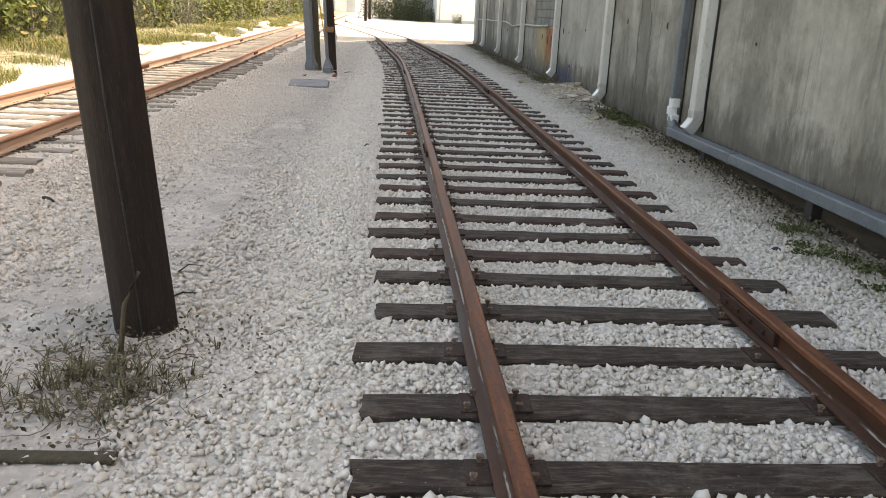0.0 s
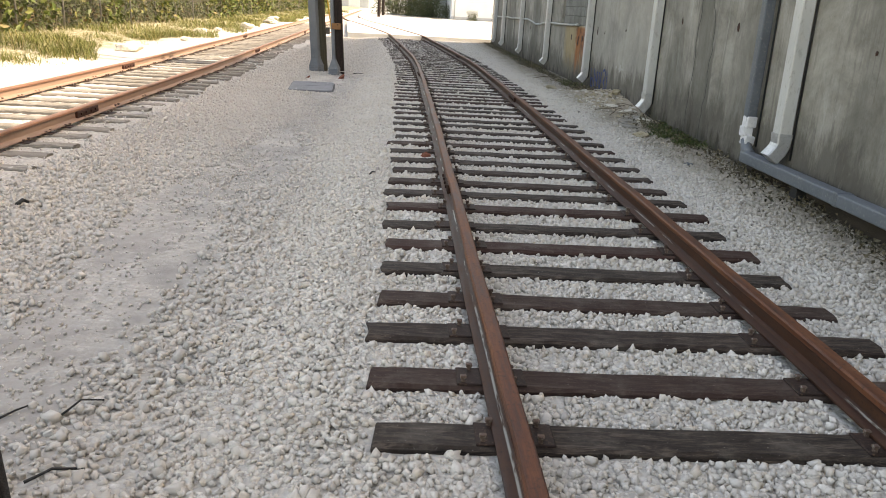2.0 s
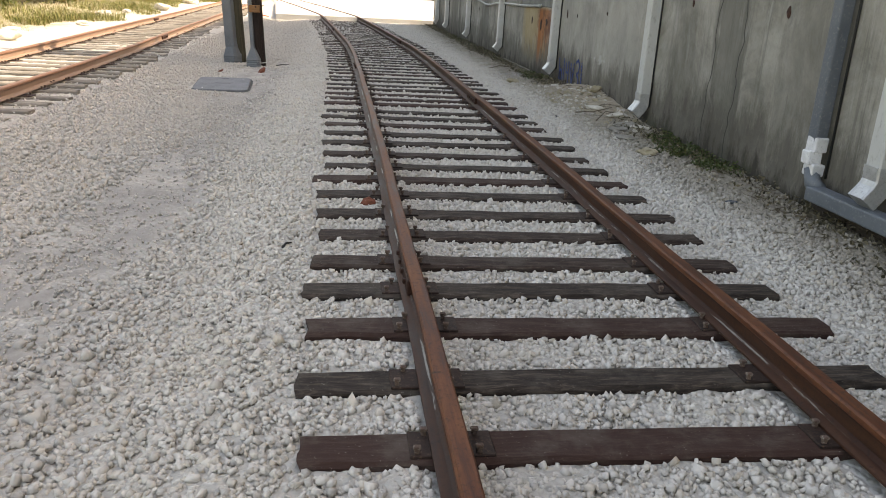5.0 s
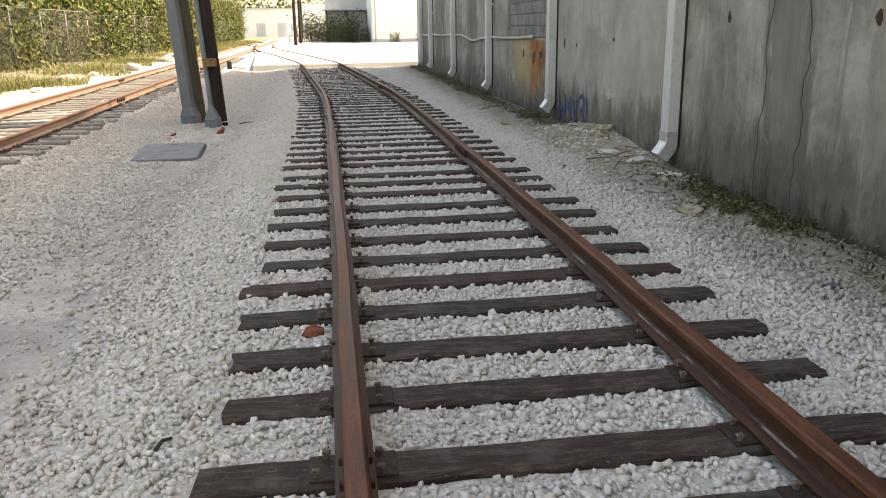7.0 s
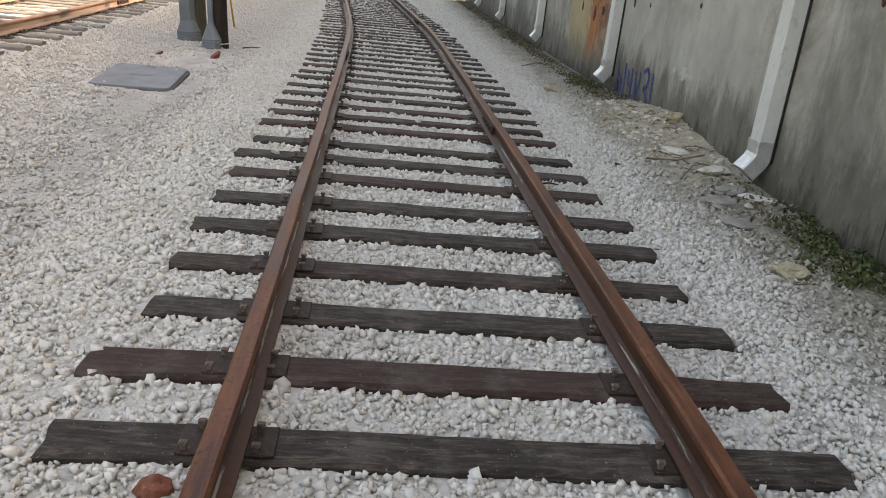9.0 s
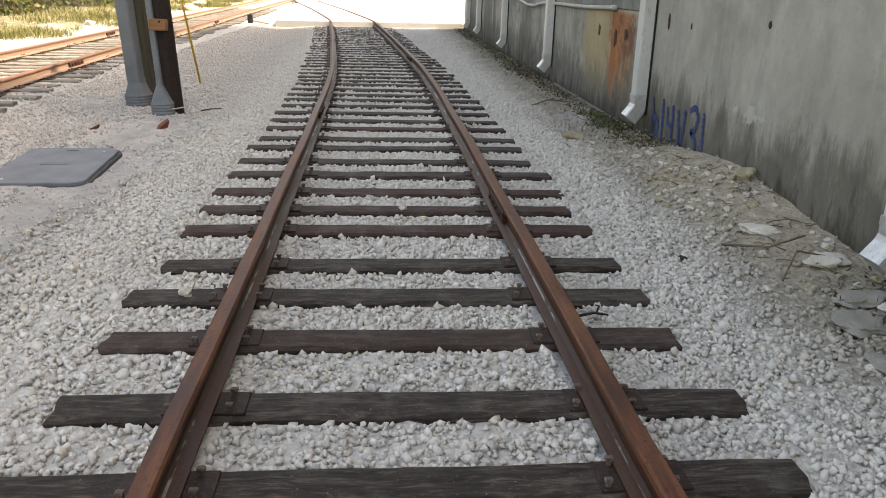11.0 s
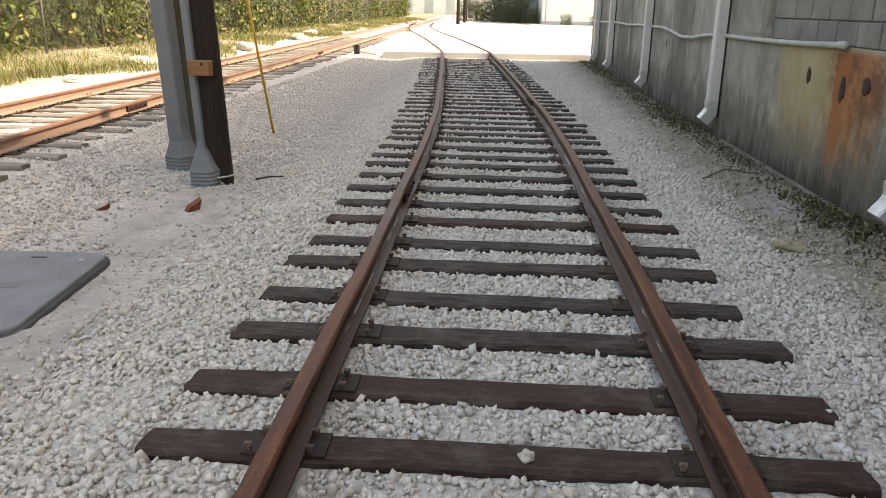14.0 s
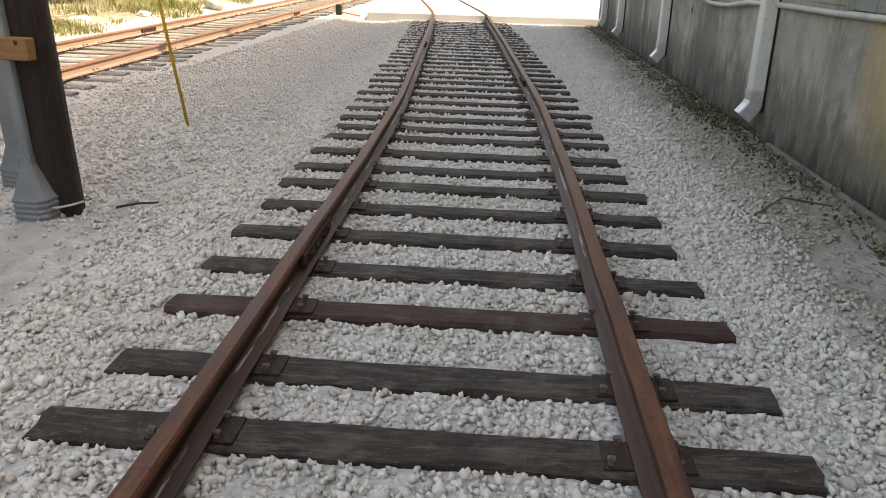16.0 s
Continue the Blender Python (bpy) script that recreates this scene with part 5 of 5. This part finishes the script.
def fence():
    ob = thing("chain_link_fence", "rusty chain-link fence overgrown with vines", "fence", pose(FENCE_X, 0, 0))
    y0, y1, h = 8.0, 100.0, 2.1
    for y in np.arange(y0, y1, 3.0):
        z = on_ground(FENCE_X, y)
        part("post", tube_mesh("post", [(0, y, z - 0.2), (0, y, z + h + 0.05)], 0.03, FENCE, 8), None, ob)
    part("top_rail", tube_mesh("top_rail", [(0, y0, h + 0.2), (0, y1, h + 0.2)], 0.02, FENCE, 6), None, ob)
    r = 0.0017
    vs, ts = [], []
    lo = 0.14
    for sgn in (-1, 1):
        for y in np.arange(y0 - h, y1, 0.075):
            a, b = (y, y + h) if sgn > 0 else (y + h, y)
            vs.append([(-r, a, lo), (r, a - r, lo), (r, a + r, lo), (-r, b, lo + h), (r, b - r, lo + h), (r, b + r, lo + h)])
    vs = np.array(vs)
    k = 6 * np.arange(len(vs))[:, None]
    tri = np.concatenate([k + t for t in ([0, 1, 4], [0, 4, 3], [1, 2, 5], [1, 5, 4], [2, 0, 3], [2, 3, 5])])
    part("wire_mesh", quick_mesh("wire_mesh", vs.reshape(-1, 3), tri, FENCE), None, ob, "diamond chain-link wire")


fence()


def shrub(seed, tall, wide, count, size, material, label, name="shrub"):
    """A tangle of bare stems with leaves in drifts and gaps."""
    r = random.Random(seed)
    ob = thing(name, label, "shrub")
    pieces, tips = [], []
    for _ in range(16):
        x, y = r.uniform(-0.6, 0.6), r.uniform(-wide / 2, wide / 2)
        p, a = [], r.uniform(0, 2 * math.pi)
        z, lean = -0.1, r.uniform(0.05, 0.35)
        for k in range(8):
            p.append((x, y, z))
            a += r.uniform(-0.7, 0.7)
            st = tall / 7 * r.uniform(0.7, 1.2)
            x, y, z = x + st * lean * math.cos(a), y + st * lean * math.sin(a), z + st * 0.95
            if k > 0:
                tips.append((x, y, z))
        pieces.append(tube(p, [0.017 - 0.0018 * k for k in range(8)], 4))
        for _ in range(3):
            q = p[r.randrange(2, 7)]
            s, b = [q], r.uniform(0, 2 * math.pi)
            for k in range(3):
                q = (q[0] + 0.16 * math.cos(b), q[1] + 0.16 * math.sin(b), q[2] + r.uniform(-0.05, 0.16))
                b += r.uniform(-0.6, 0.6)
                s.append(q)
            tips.append(q)
            pieces.append(tube(s, [0.007, 0.006, 0.005, 0.003], 3))
    v, f = join(*pieces)
    part("stem_tangle", mesh_of("stem_tangle", v, f, STEM), None, ob, "bare grey tangled stems")
    tip = np.array(tips)

    def place(rr, n):
        base = tip[rr.integers(0, len(tip), n)]
        base = base + rr.normal(0, 0.22, (n, 3)) * np.array([1.0, 1.2, 1.0])
        low = rr.random(n) < 0.4
        base[:, 2] = np.where(low, base[:, 2] * rr.uniform(0.05, 0.9, n), base[:, 2])
        return base

    v, t = leaves(count, place, size, seed=seed)
    v[:, 2] = np.maximum(v[:, 2], 0.02)
    part("foliage", quick_mesh("foliage", v, t, material), None, ob, "yellow-green vine leaves")
    return ob


VINE = "sunlit yellow-green vine-covered shrub behind the fence"
first = [shrub(60 + k, 3.2 + 0.3 * k, 3.4, 3400, 0.095, LEAF, VINE) for k in range(4)]
i = 0
for row, x in enumerate((-12.0, -13.2, -14.8)):
    for y in np.arange(8 + row, 112, 2.9 + 1.5 * row):
        m = pose(x + pick.uniform(-0.3, 0.3), y + pick.uniform(-0.4, 0.4), 0.16, 0, 0, pick.choice((0, 180)) + pick.uniform(-14, 14)) @ Matrix.Scale(1 + 0.25 * row, 4)
        if i < 4:
            first[i].matrix_basis = m
        else:
            ob = copy_thing(first[pick.randrange(4)], m)
            ob.scale = (1 + 0.25 * row,) * 3
        i += 1


# ---- far side of the crossing ----
def white_building():
    ob = thing("white_building", "plain sunlit white building beyond the crossing", "building", pose(4.2, 92.0, -0.05))
    part("wall", boxed(0, 24, 0, 14, 0, 7.0), WHITEWALL, ob)
    part("roof", boxed(-0.3, 24.3, -0.3, 14.3, 7.0, 7.3), WHITEWALL, ob)
    part("plinth", boxed(-0.03, 24.0, -0.05, -0.002, 0, 0.35), GREYWALL, ob)
    part("drain", tube_mesh("drain", [(0.35, -0.08, 0.1), (0.35, -0.08, 7.0)], 0.06, GREYWALL, 8), None, ob)
    part("door", boxed(9.0, 10.1, -0.06, 0.02, 0, 2.1, 0.01), GREYWALL, ob)


white_building()


def shed():
    ob = thing("open_shed", "grey metal-sided shed with a shaded open porch", "shed", pose(-0.8, 104.0, -0.05))
    part("wall", boxed(0, 5.2, 0, 10, 0, 5.5), GREYWALL, ob)
    for k in range(13):
        part("siding_rib", boxed(0.1 + 0.4 * k, 0.16 + 0.4 * k, -0.04, 0.0, 0, 5.5), GREYWALL, ob)
    part("canopy", boxed(-0.3, 5.4, -1.6, 0.0, 3.6, 3.72), GREYWALL, ob, "narrow metal porch canopy")
    for x in (0.2, 2.6, 5.0):
        part("canopy_post", boxed(x - 0.06, x + 0.06, -1.5, -1.38, 0, 3.6), DARK, ob)
    for z in (0.9, 1.5):
        part("gate_rail", boxed(1.2, 3.6, -5.4, -5.34, z, z + 0.05), DARK, ob)
    for x in (1.2, 2.4, 3.55):
        part("gate_post", boxed(x, x + 0.06, -5.4, -5.34, 0, 1.6), DARK, ob)


shed()

for k, (x, y, h, w) in enumerate(((-3.8, 85.0, 8.5, 0.17), (-3.6, 94.0, 8.5, 0.16), (-4.0, 108.0, 8.5, 0.15), (-4.4, 130.0, 9.0, 0.15))):
    ob = thing("utility_pole", "far dark wooden utility pole beyond the crossing", "utility pole", pose(x, y, -0.05), "far poles")
    part("shaft", pole_mesh("shaft", w, w * 0.75, h, POLEWOOD, 30 + k), None, ob)
    part("crossarm", boxed(-0.9, 0.9, -0.06, 0.06, h - 0.9, h - 0.78, 0.01), POLEWOOD, ob)

for k, (x, y, s) in enumerate(((0.4, 97.5, 0.75), (2.0, 98.0, 0.9), (3.4, 95.5, 0.6), (-1.2, 101.5, 1.05), (1.0, 101.0, 1.2), (-2.6, 103.0, 1.3), (6.5, 90.5, 0.4), (9.5, 90.8, 0.35), (12.5, 90.6, 0.4))):
    ob = shrub(90 + k, 2.6, 3.0, 1500, 0.10, DARKLEAF, "dark shaded shrub in front of the shed", "shrub")
    ob.matrix_basis = pose(x, y, -0.05, 0, 0, 90)
    ob.scale = (s, s, s)


def far_house(x, y, wx, h, label):
    ob = thing("warehouse", label, "warehouse", pose(x, y, -0.05))
    part("wall", boxed(-wx / 2, wx / 2, 0, 8, 0, h), WHITEWALL, ob)
    part("roof", boxed(-wx / 2 - 0.2, wx / 2 + 0.2, -0.2, 8.2, h, h + 0.25), GREYWALL, ob)
    for k in range(3):
        part("dock_door", boxed(-wx / 2 + 1 + k * wx / 3.2, -wx / 2 + 2.6 + k * wx / 3.2, -0.06, 0.02, 0.2, 2.6), GREYWALL, ob)


far_house(-12.0, 155.0, 12, 5.0, "far white warehouse in sun at the end of the line")
far_house(-2.5, 162.0, 8, 6.0, "far pale warehouse in sun at the end of the line")


def tree_line():
    """A far uneven belt of trees that closes the view."""
    for k, (x0, y, n) in enumerate(((-40.0, 185.0, 18), (4.0, 140.0, 8))):
        for j in range(n):
            base = shrub(120 + 20 * k + j, 3.2, 3.4, 420, 0.22, DARKLEAF, "far dark tree behind the yard", "tree") if j < 2 else None
            m = pose(x0 + 4.2 * j + pick.uniform(-1, 1), y + pick.uniform(-4, 4), 0, 0, 0, pick.uniform(0, 360))
            if base:
                base.matrix_basis = m
                base.scale = (2.2, 2.2, 2.4)
                keepers = base
            else:
                ob = copy_thing(keepers, m)
                ob.scale = (2.2, 2.2, 2.4)


tree_line()
